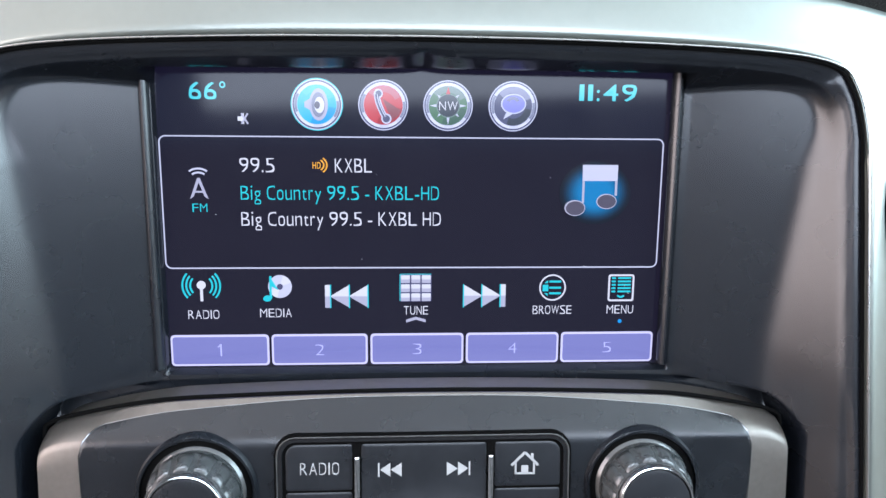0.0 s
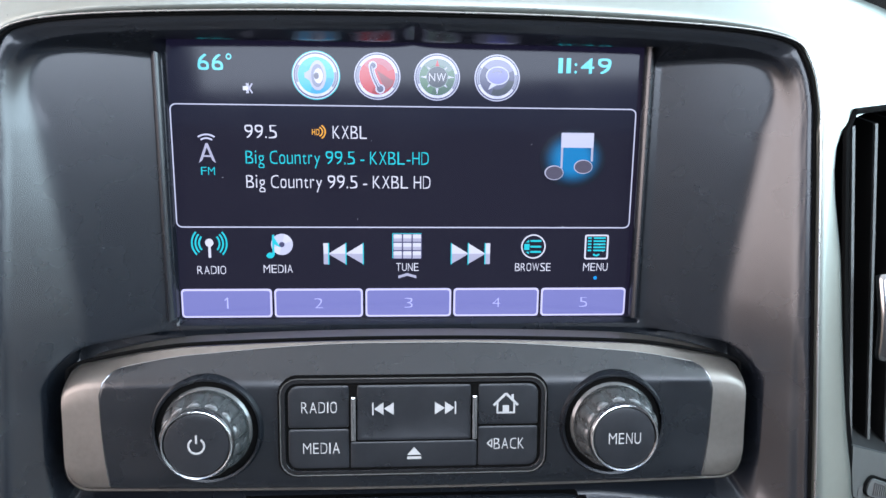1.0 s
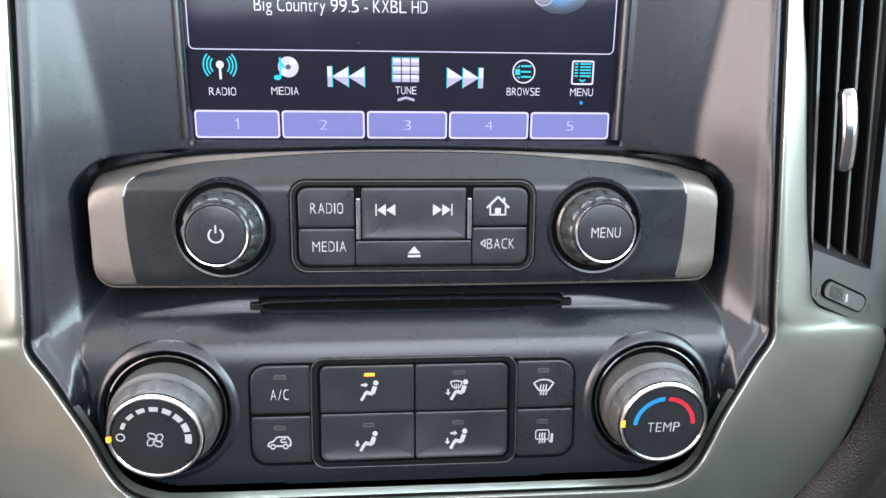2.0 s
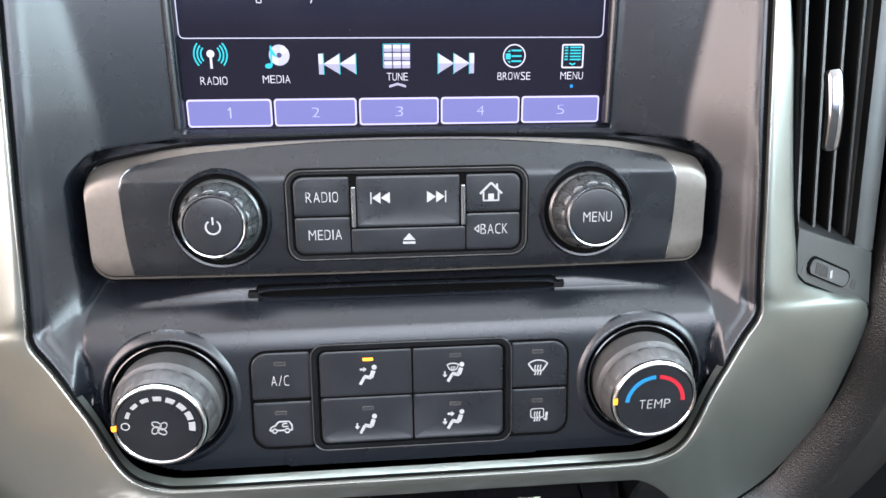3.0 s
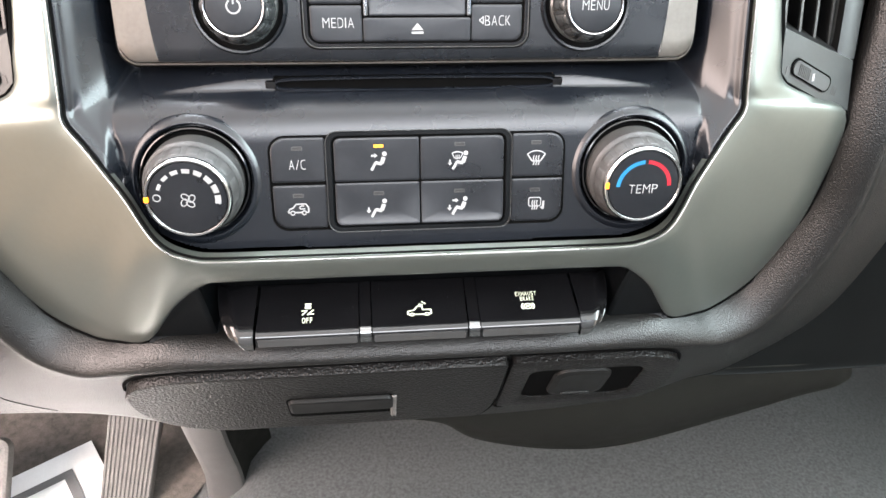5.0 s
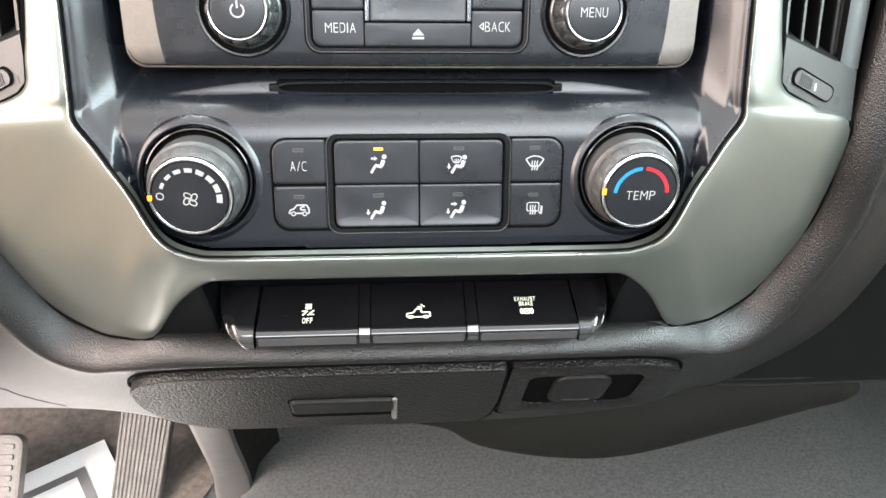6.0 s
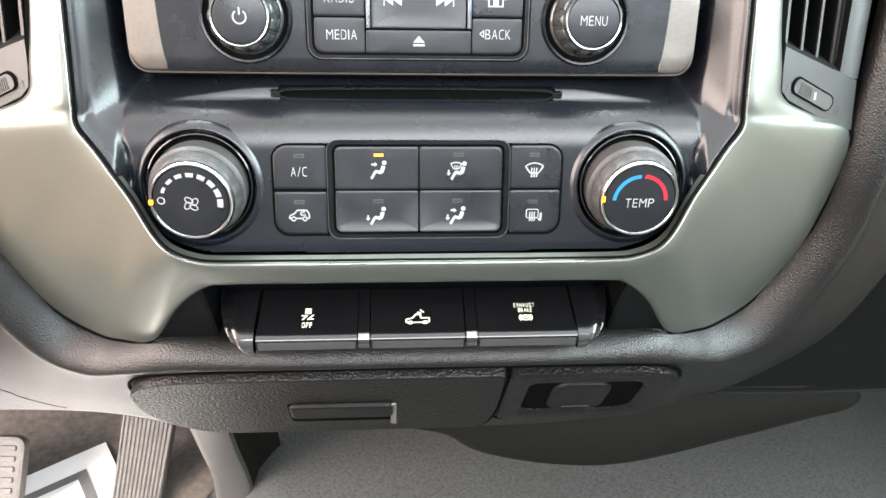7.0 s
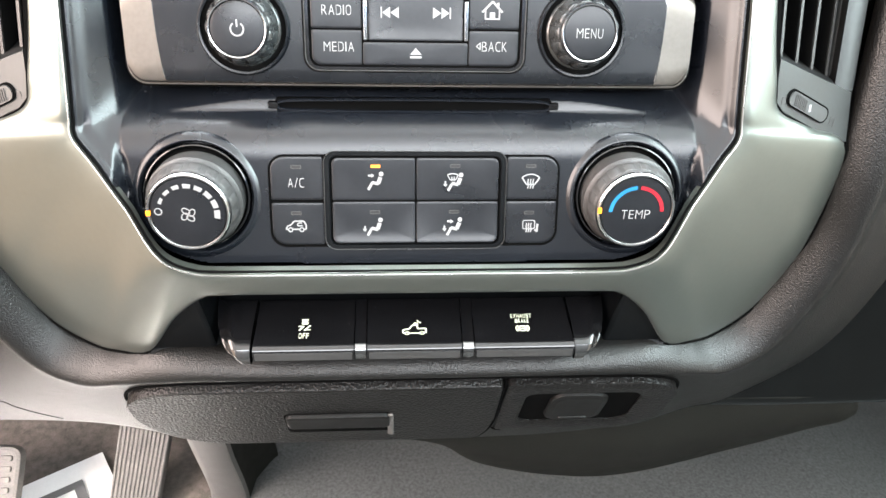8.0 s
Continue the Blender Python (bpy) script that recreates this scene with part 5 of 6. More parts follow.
# recess behind the keys
rows = []
for s in catmull([(0.0, 0.5452, 0.1520), (0.045, 0.5452, 0.1520), (0.085, 0.5450, 0.1520), (0.0955, 0.5419, 0.1535), (0.111, 0.5262, 0.1595), (0.1312, 0.4960, 0.1710)], 12):
    rows.append(s)
full = [(-x, z, y) for x, z, y in reversed(rows[1:])] + [tuple(r) for r in rows]
sheet = []
for x, z, y in full:
    w = smooth((abs(x) - 0.0972) / 0.0020)
    flat = [(y + 0.0005, z + 0.0004), (y + 0.0018, z - 0.0010), (y + (0.1715 - y) * 0.35 + 0.0012, z + (0.4965 - z) * 0.35), (y + (0.1715 - y) * 0.7 + 0.0006, z + (0.4965 - z) * 0.7), (0.1715, 0.4962), (0.1695, 0.4940)]
    deep = [(y + 0.0005, z + 0.0004), (y + 0.0040, z - 0.0040), (0.1790, 0.5290), (0.1840, 0.5180), (0.1840, 0.5020), (0.1700, 0.4940)]
    sheet.append([(CX + x, a[0] * w + b[0] * (1 - w), a[1] * w + b[1] * (1 - w)) for a, b in zip(flat, deep)])
part("recess", grid_mesh(sheet), M_RECESS, bank, "gloss black recess")
SW = face_frame(CX, 0.1630, 0.5152, 2.67)


def switch_sheet(x0, x1, t0, t1, lift=0.0, round_end=0):
    """A key like a short shelf: sloped top and upright rounded front. x0, x1: at the front; t0, t1: at the back."""
    rows = []
    n = 24
    for i in range(n + 1):
        f = i / n
        a, b = x0 + (x1 - x0) * f, t0 + (t1 - t0) * f
        prof = [(b, 0.1790, 0.5165), (b, 0.1775, 0.5205), (b, 0.1755, 0.5206), (b + (a - b) * 0.5, 0.1630, 0.5158), (a, 0.1535, 0.5124), (a, 0.1515, 0.5114), (a, 0.1503, 0.5098), (a, 0.1500, 0.5070), (a, 0.1506, 0.5050), (a, 0.1525, 0.5042), (a, 0.1700, 0.5035)]
        dip = 0.0005 * smooth(f / 0.15) * smooth((1 - f) / 0.15)
        row = []
        for k, (x, y, z) in enumerate(prof):
            d = dip if 2 < k < 4 else 0
            row.append(Vector((CX + x, y, z - d + lift)))
        rows.append(row)
    if round_end:
        tip = rows if round_end > 0 else rows[::-1]
        for k, row in enumerate(tip):
            f = k / n
            pull = smooth((f - 0.45) / 0.55)
            for j, p in enumerate(row):
                p.y += 0.0035 * pull ** 2
                p.z -= 0.0012 * pull
                if 4 <= j <= 9:
                    p.x -= 0.0050 * pull * (j - 3) / 6 * (1 if p.x > CX else -1)
    return rows


for name, a, b, ta, tb in (("switch", -0.0765, -0.0290, -0.0752, -0.0288), ("switch", -0.0226, 0.0226, -0.0226, 0.0226), ("switch", 0.0290, 0.0775, 0.0288, 0.0756)):
    bm = grid_mesh(switch_sheet(a, b, ta, tb))
    bmesh.ops.holes_fill(bm, edges=bm.edges)
    k = part(name, bm, M_PIANO, bank, "gloss black shelf switch")
    c = (a + b) / 2
    part("front_bar", prism(Matrix(((1, 0, 0, CX), (0, 0, -1, 0.1503), (0, 1, 0, 0.5068), (0, 0, 0, 1))), [rrect(a + 0.0008, -0.0014, b - 0.0008, 0.0030, 0.0007)], -0.001, 0.0005, 0.0003), M_BAR, k, "dark grey front bar")
    if c > -0.04:
        part("indicator", prism(Matrix(((1, 0, 0, CX), (0, 0, -1, 0.1503), (0, 1, 0, 0.5068), (0, 0, 0, 1))), [rrect(c - 0.0068, -0.0008, c + 0.0068, 0.0008, 0.0003)], 0.0, 0.0007), M_RUBBER, k, "smoked indicator window")
    zt = 0.0004
    if c < -0.04:
        label_on(k, SW, "OFF", c - 0.0026, c + 0.0022, -0.0066, 0.0030, zt, M_DIM, 0.004)
        print_on(k, SW @ Matrix.Translation((0, 0.0008, 0)) @ Matrix.Diagonal((1.1, 0.6, 1, 1)) @ Matrix.Translation((-c * 0.1 / 1.1, 0, 0)), [rrect(c - 0.0014, 0.0006, c + 0.0014, 0.0026, 0.0004, 2), [(c - 0.0010, 0.0026), (c + 0.0010, 0.0026), (c + 0.0015, 0.0052), (c - 0.0015, 0.0052)], bar(c - 0.0024, -0.0050, c - 0.0004, -0.0010, 0.0006), bar(c - 0.0002, -0.0050, c + 0.0024, -0.0006, 0.0006), bar(c - 0.0028, -0.0012, c - 0.0008, -0.0012, 0.0006), bar(c + 0.0006, -0.0044, c + 0.0026, -0.0044, 0.0006)], zt, M_DIM)
    elif c < 0.02:
        truck = [(-0.0055, -0.0052), (-0.0055, -0.0022), (-0.0024, -0.0012), (-0.0010, 0.0020), (0.0014, 0.0020), (0.0016, -0.0012), (0.0056, -0.0012), (0.0056, -0.0052)]
        print_on(k, SW @ Matrix.Translation((0, -0.0014, 0)) @ Matrix.Diagonal((1, 0.62, 1, 1)), [bar(c + p[0], p[1], c + q[0], q[1], 0.0007) for p, q in zip(truck, truck[1:])] + [bar(c - 0.0020, -0.0052, c + 0.0022, -0.0052, 0.0007)] + [arc_band(c + x, -0.0052, 0.0008, 0.0014, t, t + 180, 10) for x in (-0.0036, 0.0036) for t in (0, 180)]
                 + [bar(c - 0.0002, 0.0038, c + 0.0018, 0.0030, 0.0012), bar(c + 0.0014, 0.0062, c + 0.0020, 0.0050, 0.0006), bar(c + 0.0026, 0.0050, c + 0.0030, 0.0038, 0.0006)], zt, M_DIM)
    else:
        label_on(k, SW, "EXHAUST", c - 0.0056, c + 0.0048, 0.0030, 0.0024, zt, M_DIM, 0.004)
        label_on(k, SW, "BRAKE", c - 0.0036, c + 0.0032, 0.0002, 0.0024, zt, M_DIM, 0.004)
        print_on(k, SW @ Matrix.Translation((0, 0.0012, 0)) @ Matrix.Diagonal((1, 0.72, 1, 1)), [arc_band(c - 0.0002, -0.0056, 0.0016, 0.0022, t, t + 180, 12) for t in (0, 180)] + [arc_band(c - 0.0002, -0.0056, 0.0028, 0.0034, t - 45, t + 45, 8) for t in (0, 180)] + [bar(c - 0.0012, -0.0056, c + 0.0008, -0.0056, 0.0006)], zt, M_DIM)
for x in (-0.0258, 0.0258):
    bm = grid_mesh(switch_sheet(x - 0.0027, x + 0.0027, x - 0.0026, x + 0.0026, 0.0004))
    bmesh.ops.holes_fill(bm, edges=bm.edges)
    d = part("divider", bm, M_PIANO, bank, "gloss black divider")
    tip = [[p + Vector((0, -0.0007, 0.0003)) for p in row[4:10]] for row in switch_sheet(x - 0.0025, x + 0.0025, x - 0.0025, x + 0.0025, 0.0004)]
    tip = [[p + Vector((0, 0.0007, 0)) for p in tip[0]]] + tip + [[p + Vector((0, 0.0007, 0)) for p in tip[-1]]]
    part("chrome_tip", grid_mesh(tip), M_TIP, d, "chrome tip")
for side in (-1, 1):
    # rounded block: glossy top that rolls over into a chrome front with a round outer corner
    prof = [(0.0764, 0.0955, 0.1790, 0.5165), (0.0764, 0.0960, 0.1770, 0.5212), (0.0764, 0.0962, 0.1745, 0.5214), (0.0768, 0.0957, 0.1690, 0.5194),
            (0.0771, 0.0948, 0.1630, 0.5172), (0.0774, 0.0933, 0.1575, 0.5150), (0.0776, 0.0917, 0.1535, 0.5132), (0.0777, 0.0902, 0.1512, 0.5116),
            (0.0777, 0.0887, 0.1498, 0.5095), (0.0777, 0.0870, 0.1493, 0.5070), (0.0777, 0.0851, 0.1497, 0.5045), (0.0777, 0.0835, 0.1508, 0.5028), (0.0777, 0.0825, 0.1540, 0.5022), (0.0777, 0.0825, 0.1700, 0.5020)]
    rows = []
    for i in range(13):
        f = 1 - (1 - i / 12) ** 1.6
        roll = smooth((f - 0.45) / 0.55) ** 2
        rows.append([Vector((CX + side * (a0 + (a1 - a0) * f), y + 0.0045 * roll, z - 0.0022 * roll * (1 if z > 0.508 else 0.2))) for a0, a1, y, z in prof])
    for out, back in ((0.0006, 0.0012), (0.0006, 0.0120)):
        rows.append([p + Vector((side * out, back, -back * 0.4)) for p in rows[12]])
    cap = part("end_block", grid_mesh([r[:8] for r in rows]), M_PIANO, bank, "gloss black end block")
    part("chrome_tip", grid_mesh([[p + Vector((0, -0.0002, 0)) for p in r[7:]] for r in rows]), M_TIP, cap, "chrome tip")

# grey dust on the switches and the roll
rng = random.Random(11)
bm = bmesh.new()
for i in range(60):
    x, t = rng.uniform(-0.12, 0.12), rng.random()
    p = Vector((CX + x, 0.1775 - 0.024 * t, 0.5212 - 0.009 * t)) if abs(x) < 0.075 and rng.random() < 0.5 else Vector((CX + x, 0.1640 - 0.002 * t, 0.4945 - 0.003 * t))
    bmesh.ops.create_icosphere(bm, subdivisions=1, radius=rng.uniform(0.00007, 0.00016), matrix=Matrix.Translation(p))
tagged(part("dust", bm, M_LEGEND, bank, "pale dust specks"), kind="stuff")

# ---- air vents ----


def vent_point(side, x, z, d=0.0):
    return Vector((CX + side * x, 0.1845 + 0.42 * (x - 0.1685) + 0.30 * (z - 0.62) + d, z))


def vent_box(side, x0, x1, z0, z1, d0, d1, lean=0.0):
    """A block in the vent's slanted plane; lean: how far its top moves in x."""
    bm = bmesh.new()
    v = []
    for d in (d0, d1):
        for x, z in ((x0, z0), (x1, z0), (x1 + lean, z1), (x0 + lean, z1)):
            v.append(bm.verts.new(vent_point(side, x, z, d)))
    for f in ((0, 1, 2, 3), (7, 6, 5, 4), (0, 4, 5, 1), (1, 5, 6, 2), (2, 6, 7, 3), (3, 7, 4, 0)):
        bm.faces.new([v[i] for i in f])
    return bm


def pill(x0, z0, x1, z1, r, n=8):
    """Outline of a bar with round ends between two points."""
    a0 = math.atan2(z1 - z0, x1 - x0)
    pts = [(x1 + r * math.cos(a0 - math.pi / 2 + math.pi * i / n), z1 + r * math.sin(a0 - math.pi / 2 + math.pi * i / n)) for i in range(n + 1)]
    return pts + [(x0 + r * math.cos(a0 + math.pi / 2 + math.pi * i / n), z0 + r * math.sin(a0 + math.pi / 2 + math.pi * i / n)) for i in range(n + 1)]


def vent_poly(side, pts, d0, d1):
    bm = bmesh.new()
    top = [bm.verts.new(vent_point(side, x, z, d0)) for x, z in pts]
    low = [bm.verts.new(vent_point(side, x, z, d1)) for x, z in pts]
    bm.faces.new(top)
    for i in range(len(pts)):
        j = (i + 1) % len(pts)
        bm.faces.new((low[i], low[j], top[j], top[i]))
    return bm


def air_vent(side):
    vent = thing("air_vent", (CX + side * 0.18, 0.20, 0.60), "tall dashboard air vent with black upright vanes", "air vent", "air vents")
    # funnel of the opening
    lip = [(0.1580, 0.6415), (0.1572, 0.6450), (0.1552, 0.6560), (0.1505, 0.7000), (0.1468, 0.7480), (0.1476, 0.7530), (0.1500, 0.7552), (0.1920, 0.7566), (0.1930, 0.7500), (0.1932, 0.7000), (0.1932, 0.6300), (0.1930, 0.6270)]
    rows = []
    for d, k in ((-0.0006, 1.0), (0.002, 0.985), (0.03, 0.95), (0.05, 0.9)):
        rows.append([vent_point(side, 0.18 + (x - 0.18) * k, 0.69 + (z - 0.69) * k, d) for x, z in lip])
    bm = grid_mesh(rows, closed=True)
    bm.faces.new([v for v in list(bm.verts)[-len(lip):]])
    part("duct", bm, M_VENT, vent)
    # lower plate with the wheel
    plate = [(0.1575, 0.6420), (0.1950, 0.6258), (0.2040, 0.6220), (0.2062, 0.5985), (0.2025, 0.5990), (0.1830, 0.6095), (0.1635, 0.6195), (0.1590, 0.6240), (0.1578, 0.6300)]
    bm = bmesh.new()
    low = [bm.verts.new(vent_point(side, x, z, 0.006)) for x, z in plate]
    top = [bm.verts.new(vent_point(side, x, z, -0.0016)) for x, z in plate]
    bm.faces.new(top)
    for i in range(len(plate)):
        j = (i + 1) % len(plate)
        bm.faces.new((low[i], low[j], top[j], top[i]))
    part("plate", bm, M_VENTFACE, vent, "grey vent plate")
    # gap under the plate and outer rim
    gap = [vent_point(side, x, z, -0.0006) for x, z in [(0.2066, 0.5970), (0.1825, 0.6086), (0.1630, 0.6186), (0.1582, 0.6235), (0.1568, 0.6340), (0.1535, 0.6560), (0.1490, 0.7000), (0.1455, 0.7500), (0.1490, 0.7560), (0.2050, 0.7570)]]
    part("seal", tube(gap, 0.0012, 6), M_GAP, vent)
    rows = []
    for i in range(13):
        z = 0.6226 + 0.1330 * i / 12
        rows.append([vent_point(side, x, z, d) for x, d in ((0.1925, 0.030), (0.1926, 0.0050), (0.1934, 0.0030), (0.1950, 0.0018), (0.2040, -0.0012), (0.2052, -0.0008), (0.2058, 0.006))])
    part("outer_frame", grid_mesh(rows), M_VENTFACE, vent, "grey slanted outer frame")
    for k in range(4):
        x = 0.1610 + 0.0098 * k
        z0 = 0.6400 - 0.0042 * k
        part("vane", vent_box(side, x - 0.0009, x + 0.0009, z0, 0.750, 0.005, 0.028, -0.0080 + 0.0016 * k), M_VENT, vent)
        part("vane_edge", vent_box(side, x - 0.0004, x + 0.0010, z0, 0.750, 0.0044, 0.0052, -0.0080 + 0.0016 * k), M_RUBBER, vent)
    # slider
    s0 = [vent_point(side, 0.1688 - 0.0022 * t, 0.6710 + 0.0300 * t, -0.0030 - 0.0022 * math.sin(math.pi * t)) for t in [0, 0.008, 0.03, 0.06, 0.1] + [i / 10 for i in range(2, 9)] + [0.9, 0.94, 0.97, 0.992, 1.0]]
    bm = tube(s0, 0.0036, 16, flat=0.8, taper=lambda t: max(0.05, min(1.0, math.sqrt(max(0.0, 1 - (2 * t - 1) ** 8)))))
    part("slider", bm, M_TIP, vent, "chrome vane slider")
    # wheel
    slot = pill(0.1675, 0.6252, 0.1872, 0.6150, 0.0036)
    part("wheel_slot", vent_poly(side, slot, -0.0023, -0.0010), M_GAP, vent)
    wheel = part("wheel", vent_poly(side, pill(0.1680, 0.6249, 0.1866, 0.6153, 0.0029), -0.0030, -0.0015), M_WHEEL, vent, "grey thumbwheel")
    for i in range(7):
        x = 0.1684 + 0.0011 * i
        zc = 0.6247 - (x - 0.1680) * 0.516
        part("rib", vent_box(side, x - 0.0003, x + 0.0003, zc - 0.0022, zc + 0.0022, -0.0034, -0.0028, 0.0008), M_RUBBER, wheel)
    zc = 0.6198
    part("mark", vent_box(side, 0.1773, 0.1786, zc - 0.0018, zc + 0.0012, -0.0033, -0.0028), M_LEGEND, wheel, "white index mark")
    for i in range(3):
        part("open_mark", vent_box(side, 0.1920 + 0.0013 * i, 0.1925 + 0.0013 * i, 0.6095 - 0.0006 * i, 0.6130 - 0.0006 * i, -0.0018, -0.0012, 0.001), M_RUBBER, vent)
    part("closed_mark", vent_box(side, 0.1612, 0.1636, 0.6232, 0.6262, -0.0018, -0.0012, 0.0004), M_RUBBER, vent)
    return vent


air_vent(1)
air_vent(-1)

# ---- compartments in the lower face ----
LO = face_frame(CX, 0.1764, 0.4500, -0.45)


def lo(z):
    return (z - 0.45) * 1.0966


def outline_pill(x0, x1, z0, z1, rl, rr, n=16):
    pts = []
    for i in range(n + 1):
        a = radians(180 + 90 * i / n)
        pts.append((x0 + rl + rl * math.cos(a), lo(z0) + rl * 0.75 + rl * 0.75 * math.sin(a)))
    for i in range(n + 1):
        a = radians(270 + 90 * i / n)
        pts.append((x1 - rr + rr * math.cos(a), lo(z0) + rr * 0.75 + rr * 0.75 * math.sin(a)))
    for i in range(n + 1):
        a = radians(90 * i / n)
        pts.append((x1 - rr + rr * math.cos(a), lo(z1) - rr * 0.75 + rr * 0.75 * math.sin(a)))
    for i in range(n + 1):
        a = radians(90 + 90 * i / n)
        pts.append((x0 + rl + rl * math.cos(a), lo(z1) - rl * 0.75 + rl * 0.75 * math.sin(a)))
    return pts


def laid_seam(outline, r, parent):
    """A dark joint that follows an outline where it meets the padded face."""
    run = []
    for x, v in outline:
        hit = lower_face.ray_cast(LO @ Vector((x, v, 0.04)), LO.to_3x3() @ Vector((0, 0, -1)))[0]
        if hit:
            run.append(hit)
    part("seam", tube(run, r, 8), M_GAP, parent)


def drawer_outline(inset):
    """Blunt left end with a long sweep below, square right end."""
    x0, x1, z0, z1 = -0.1535 + inset, 0.0488 - inset, lo(0.3962) + inset, lo(0.4757) - inset
    pts = []
    for cx, cz, rx, rz, a0 in ((x0, z0, 0.050, 0.052, 180), (x1, z0, 0.011, 0.036, 270), (x1, z1, 0.003, 0.003, 0), (x0, z1, 0.034, 0.026, 90)):
        sx, sz = (1 if cx == x0 else -1), (1 if cz == z0 else -1)
        for i in range(15):
            t = radians(a0 + 90 * i / 14)
            pts.append((cx + sx * rx + rx * math.cos(t), cz + sz * rz + rz * math.sin(t)))
    return pts


drawer = thing("storage_drawer", (CX - 0.05, 0.19, 0.395), "closed grained charcoal drawer with a finger pull", "drawer")
laid_seam(drawer_outline(0.0), 0.0010, drawer)
part("front", prism(LO, [drawer_outline(0.0011)], -0.004, 0.0036, 0.0016), M_DRAWER, drawer, "grained charcoal drawer front")
# flat black slab: the shade of a recess that isn't modelled
part("pull_recess_shade", prism(LO, [rrect(-0.0715, lo(0.4160), -0.0110, lo(0.4440), 0.004)], 0.0030, 0.0038), M_GAP, drawer)
part("pull", prism(LO, [rrect(-0.0705, lo(0.4260), -0.0125, lo(0.4432), 0.004)], 0.0030, 0.0062, 0.0018), M_SMOOTH, drawer, "smooth finger pull")
part("worn_edge", prism(LO, [rrect(-0.0140, lo(0.4110), -0.0105, lo(0.4420), 0.0014)], 0.0034, 0.0050, 0.0008), M_PEDAL, drawer, "scuffed paler end of the pull")

rng = random.Random(21)
specks = [circle(rng.gauss(-0.005, 0.03), lo(rng.uniform(0.415, 0.466)), r, 6) for r in [rng.uniform(0.00010, 0.00026) for i in range(34)]]
specks = [p for p in specks if -0.13 < p[0][0] < 0.044]
tagged(part("dust", prism(LO, specks, 0.0030, 0.00352), M_LEGEND, drawer, "pale dust specks", smooth=False), kind="stuff")

tray = thing("outlet_tray", (CX + 0.10, 0.19, 0.415), "grained charcoal tray with a dark opening and round cap", "tray")
laid_seam(outline_pill(0.0492, 0.1490, 0.4083, 0.4750, 0.004, 0.031), 0.0010, tray)
part("front", ringed(LO, outline_pill(0.0502, 0.1480, 0.4090, 0.4740, 0.004, 0.030), outline_pill(0.0620, 0.1270, 0.4220, 0.4630, 0.010, 0.012), -0.004, 0.0036, 0.0012), M_DRAWER, tray, "grained charcoal rim")
# black block in the opening, painting the shade of its depth
part("hollow_shade", prism(LO, [outline_pill(0.0610, 0.1280, 0.4210, 0.4640, 0.010, 0.012)], -0.006, 0.0016), M_GAP, tray)
cm = LO @ Matrix.Translation((0.0930, lo(0.4405), 0.0))
part("cap", prism(cm, [rrect(-0.0170, -0.0175, 0.0170, 0.0225, 0.010)], -0.003, 0.0042, 0.0042), M_SMOOTH, tray, "rounded dark outlet cap")
part("cap_tab", prism(cm, [rrect(-0.0085, -0.0110, 0.0085, -0.0085, 0.0012)], 0.0030, 0.0052, 0.0006), M_SMOOTH, tray)

# ---- footwell ----
leg = thing("support_bracket", (-0.17, 0.36, 0.06), "grey plastic bracket from the dashboard to the floor", "bracket")
rows, side_rows = [], []
for z, x0, x1, y in ((0.42, -0.194, -0.154, 0.300), (0.33, -0.194, -0.156, 0.318), (0.26, -0.194, -0.157, 0.332), (0.20, -0.194, -0.158, 0.348), (0.15, -0.195, -0.158, 0.364), (0.12, -0.197, -0.159, 0.374), (0.05, -0.204, -0.160, 0.384)):
    rows.append([(x0 - 0.004, y + 0.05, z), (x0, y + 0.008, z), (x0 + 0.004, y + 0.002, z), (x0 + 0.009, y, z), (x1 - 0.006, y, z), (x1 - 0.0015, y + 0.002, z), (x1, y + 0.008, z)])
    side_rows.append([(x1, y + 0.008, z), (x1 + 0.004, y + 0.030, z), (x1 + 0.024, y + 0.055, z)])
part("post", grid_mesh(rows), M_BRACKET, leg)
part("side_flange", grid_mesh(side_rows), M_KNEE, leg, "dark side flange")

pedal = thing("accelerator_pedal", (-0.30, 0.44, 0.04), "long ribbed grey accelerator pedal", "pedal")
PD = Matrix.Translation((-0.298, 0.4460, 0.0870)) @ Matrix.Rotation(radians(3), 4, "Y") @ face_frame(0, 0, 0, 0.80)
part("pad", prism(PD, [[(-0.0265, -0.060), (0.0265, -0.060), (0.0390, 0.050), (-0.0190, 0.050)]], -0.012, 0.0, 0.003), M_PEDAL, pedal)
for i in range(12):
    x = -0.0240 + 0.00436 * i
    part("rib", prism(PD, [[(x - 0.0013, -0.057), (x + 0.0013, -0.057), (x * 1.1 + 0.0114, 0.047), (x * 1.1 + 0.0086, 0.047)]], -0.001, 0.0016, 0.0005), M_PEDAL, pedal)
part("arm", box(-0.305, 0.48, 0.11, -0.290, 0.78, 0.125, 0.004), M_VENT, pedal)

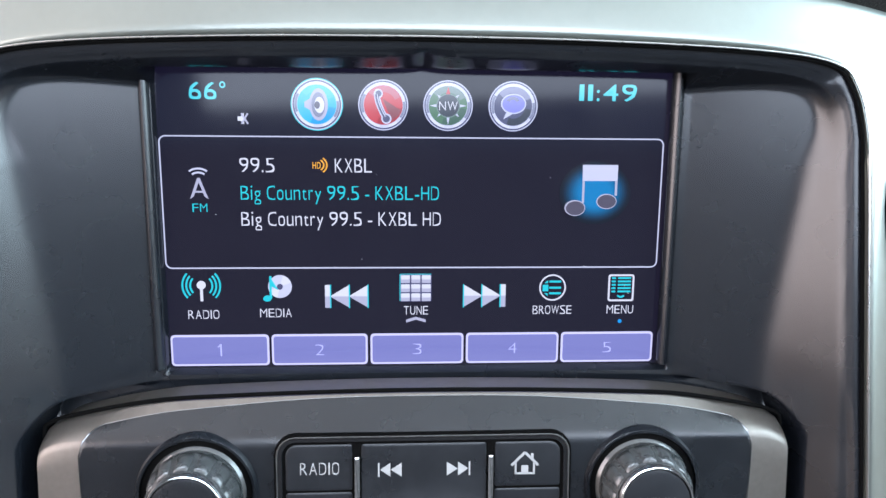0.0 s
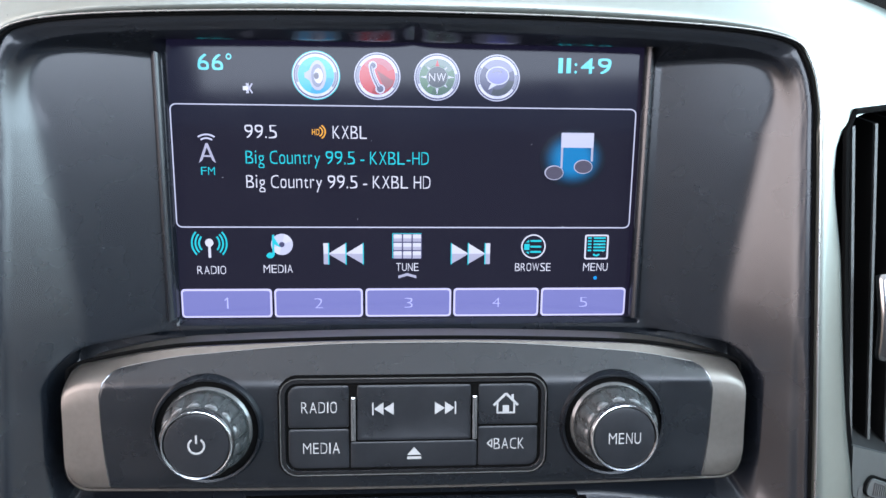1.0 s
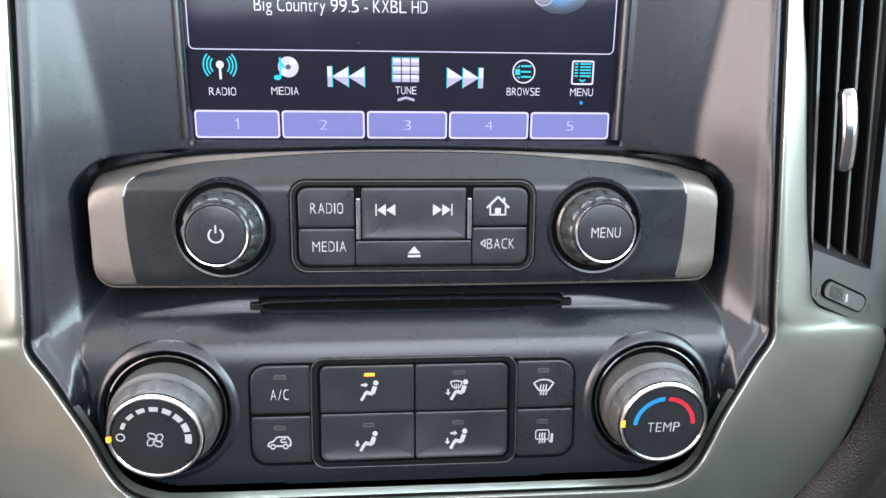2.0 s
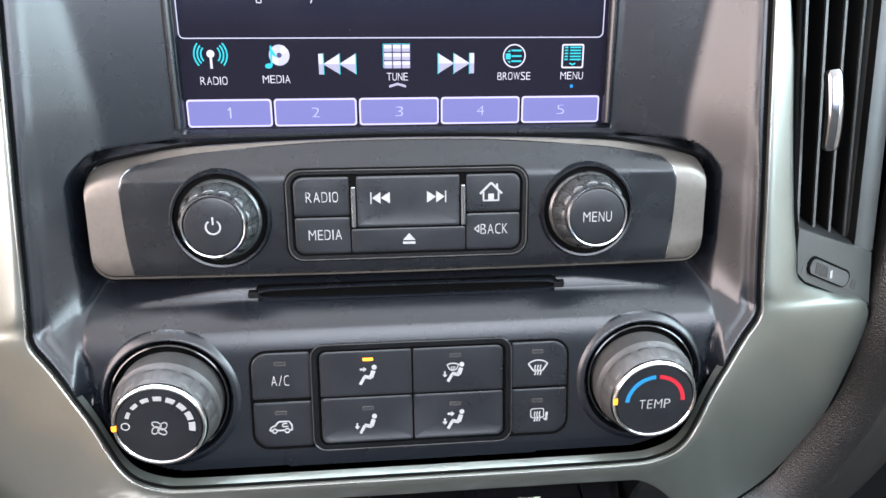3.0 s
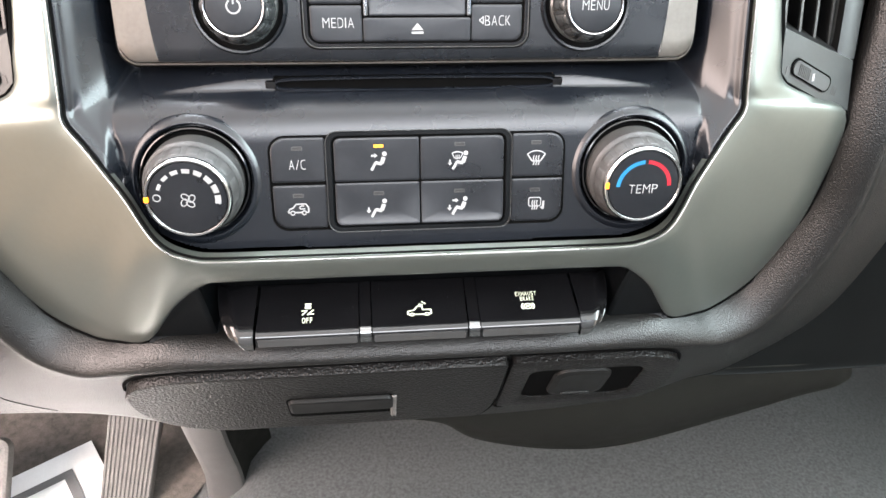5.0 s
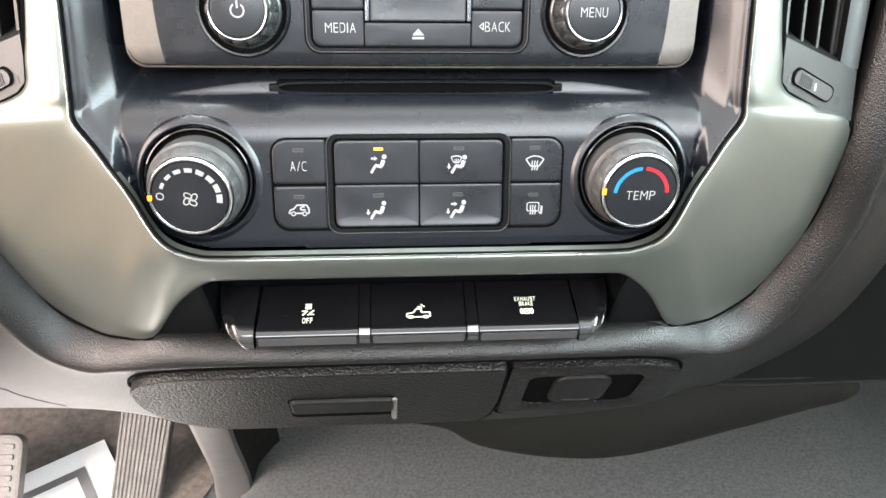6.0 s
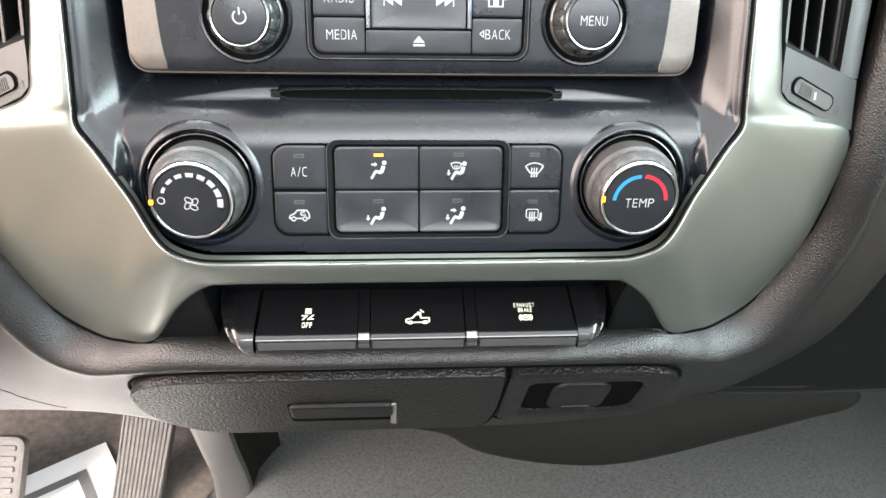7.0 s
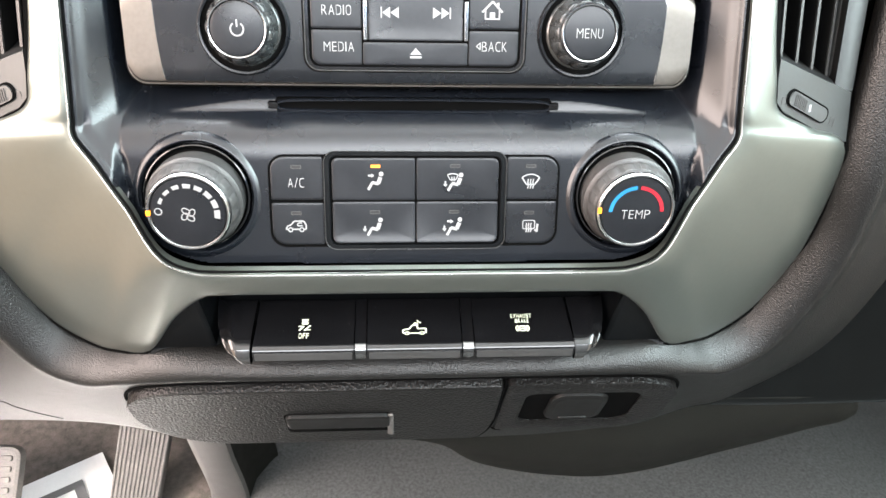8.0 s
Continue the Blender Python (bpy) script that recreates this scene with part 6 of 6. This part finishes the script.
brake = thing("brake_pedal", (-0.43, 0.42, 0.08), "worn grey brake pedal with cross ribs", "pedal")
BP = Matrix.Translation((-0.4600, 0.4040, 0.1120)) @ Matrix.Rotation(radians(4), 4, "Y") @ face_frame(0, 0, 0, 0.9)
part("pad", prism(BP, [rrect(-0.060, -0.036, 0.060, 0.040, 0.012)], -0.012, 0.0, 0.004), M_PEDAL, brake)
for i in range(6):
    v = -0.026 + 0.0108 * i
    part("rib", prism(BP, [rrect(-0.052, v - 0.0028, 0.052, v + 0.0028, 0.002)], -0.001, 0.0024, 0.0008), M_PEDAL, brake)
part("arm", box(-0.465, 0.43, 0.13, -0.445, 0.78, 0.15, 0.004), M_VENT, brake)

mat_rows = []
for j in range(40):
    y = 0.10 + 0.66 * j / 39
    mat_rows.append([(-0.62 + (0.36 + 0.05 * smooth((y - 0.36) / 0.1)) * i / 29, y, 0.036 + 0.12 * smooth((y - 0.52) / 0.25) + 0.05 * smooth(((-0.62 + (0.36 + 0.05 * smooth((y - 0.36) / 0.1)) * i / 29) + 0.235) / 0.10) + 0.003 * noise.noise(Vector((i * 0.3, j * 0.3, 2)))) for i in range(30)])
fm = part("floor_mat", grid_mesh(mat_rows), M_MAT, None)
tagged(fm, "dark worn floor mat in the driver's footwell", "floor mat")

paper = thing("paper_mat", (-0.42, 0.36, 0.04), "white paper floor protector with a dark printed border", "paper mat")
PM = Matrix.Translation((-0.362, 0.505, 0.0415)) @ Matrix.Rotation(radians(33), 4, "Z") @ Matrix.Rotation(radians(-1.0), 4, "X")


def paper_sheet(x0, x1, y0, y1, z):
    rows = []
    for j in range(9):
        rows.append([PM @ Vector((x0 + (x1 - x0) * i / 8, y0 + (y1 - y0) * j / 8, z + 0.0025 * math.sin(9 * (x0 + (x1 - x0) * i / 8)) * math.sin(7 * (y0 + (y1 - y0) * j / 8)))) for i in range(9)])
    return grid_mesh(rows)


part("sheet", paper_sheet(-0.30, 0.0, -0.34, 0.0, 0.0), M_PAPER, paper)
for a in ((-0.265, -0.030, -0.041, -0.030), (-0.041, -0.030, -0.31, -0.041)):
    part("border", paper_sheet(*a, 0.0016), M_INK, paper, "dark printed border")
part("printed_line", paper_sheet(-0.20, -0.185, -0.30, -0.10, 0.0014), M_INK, paper)
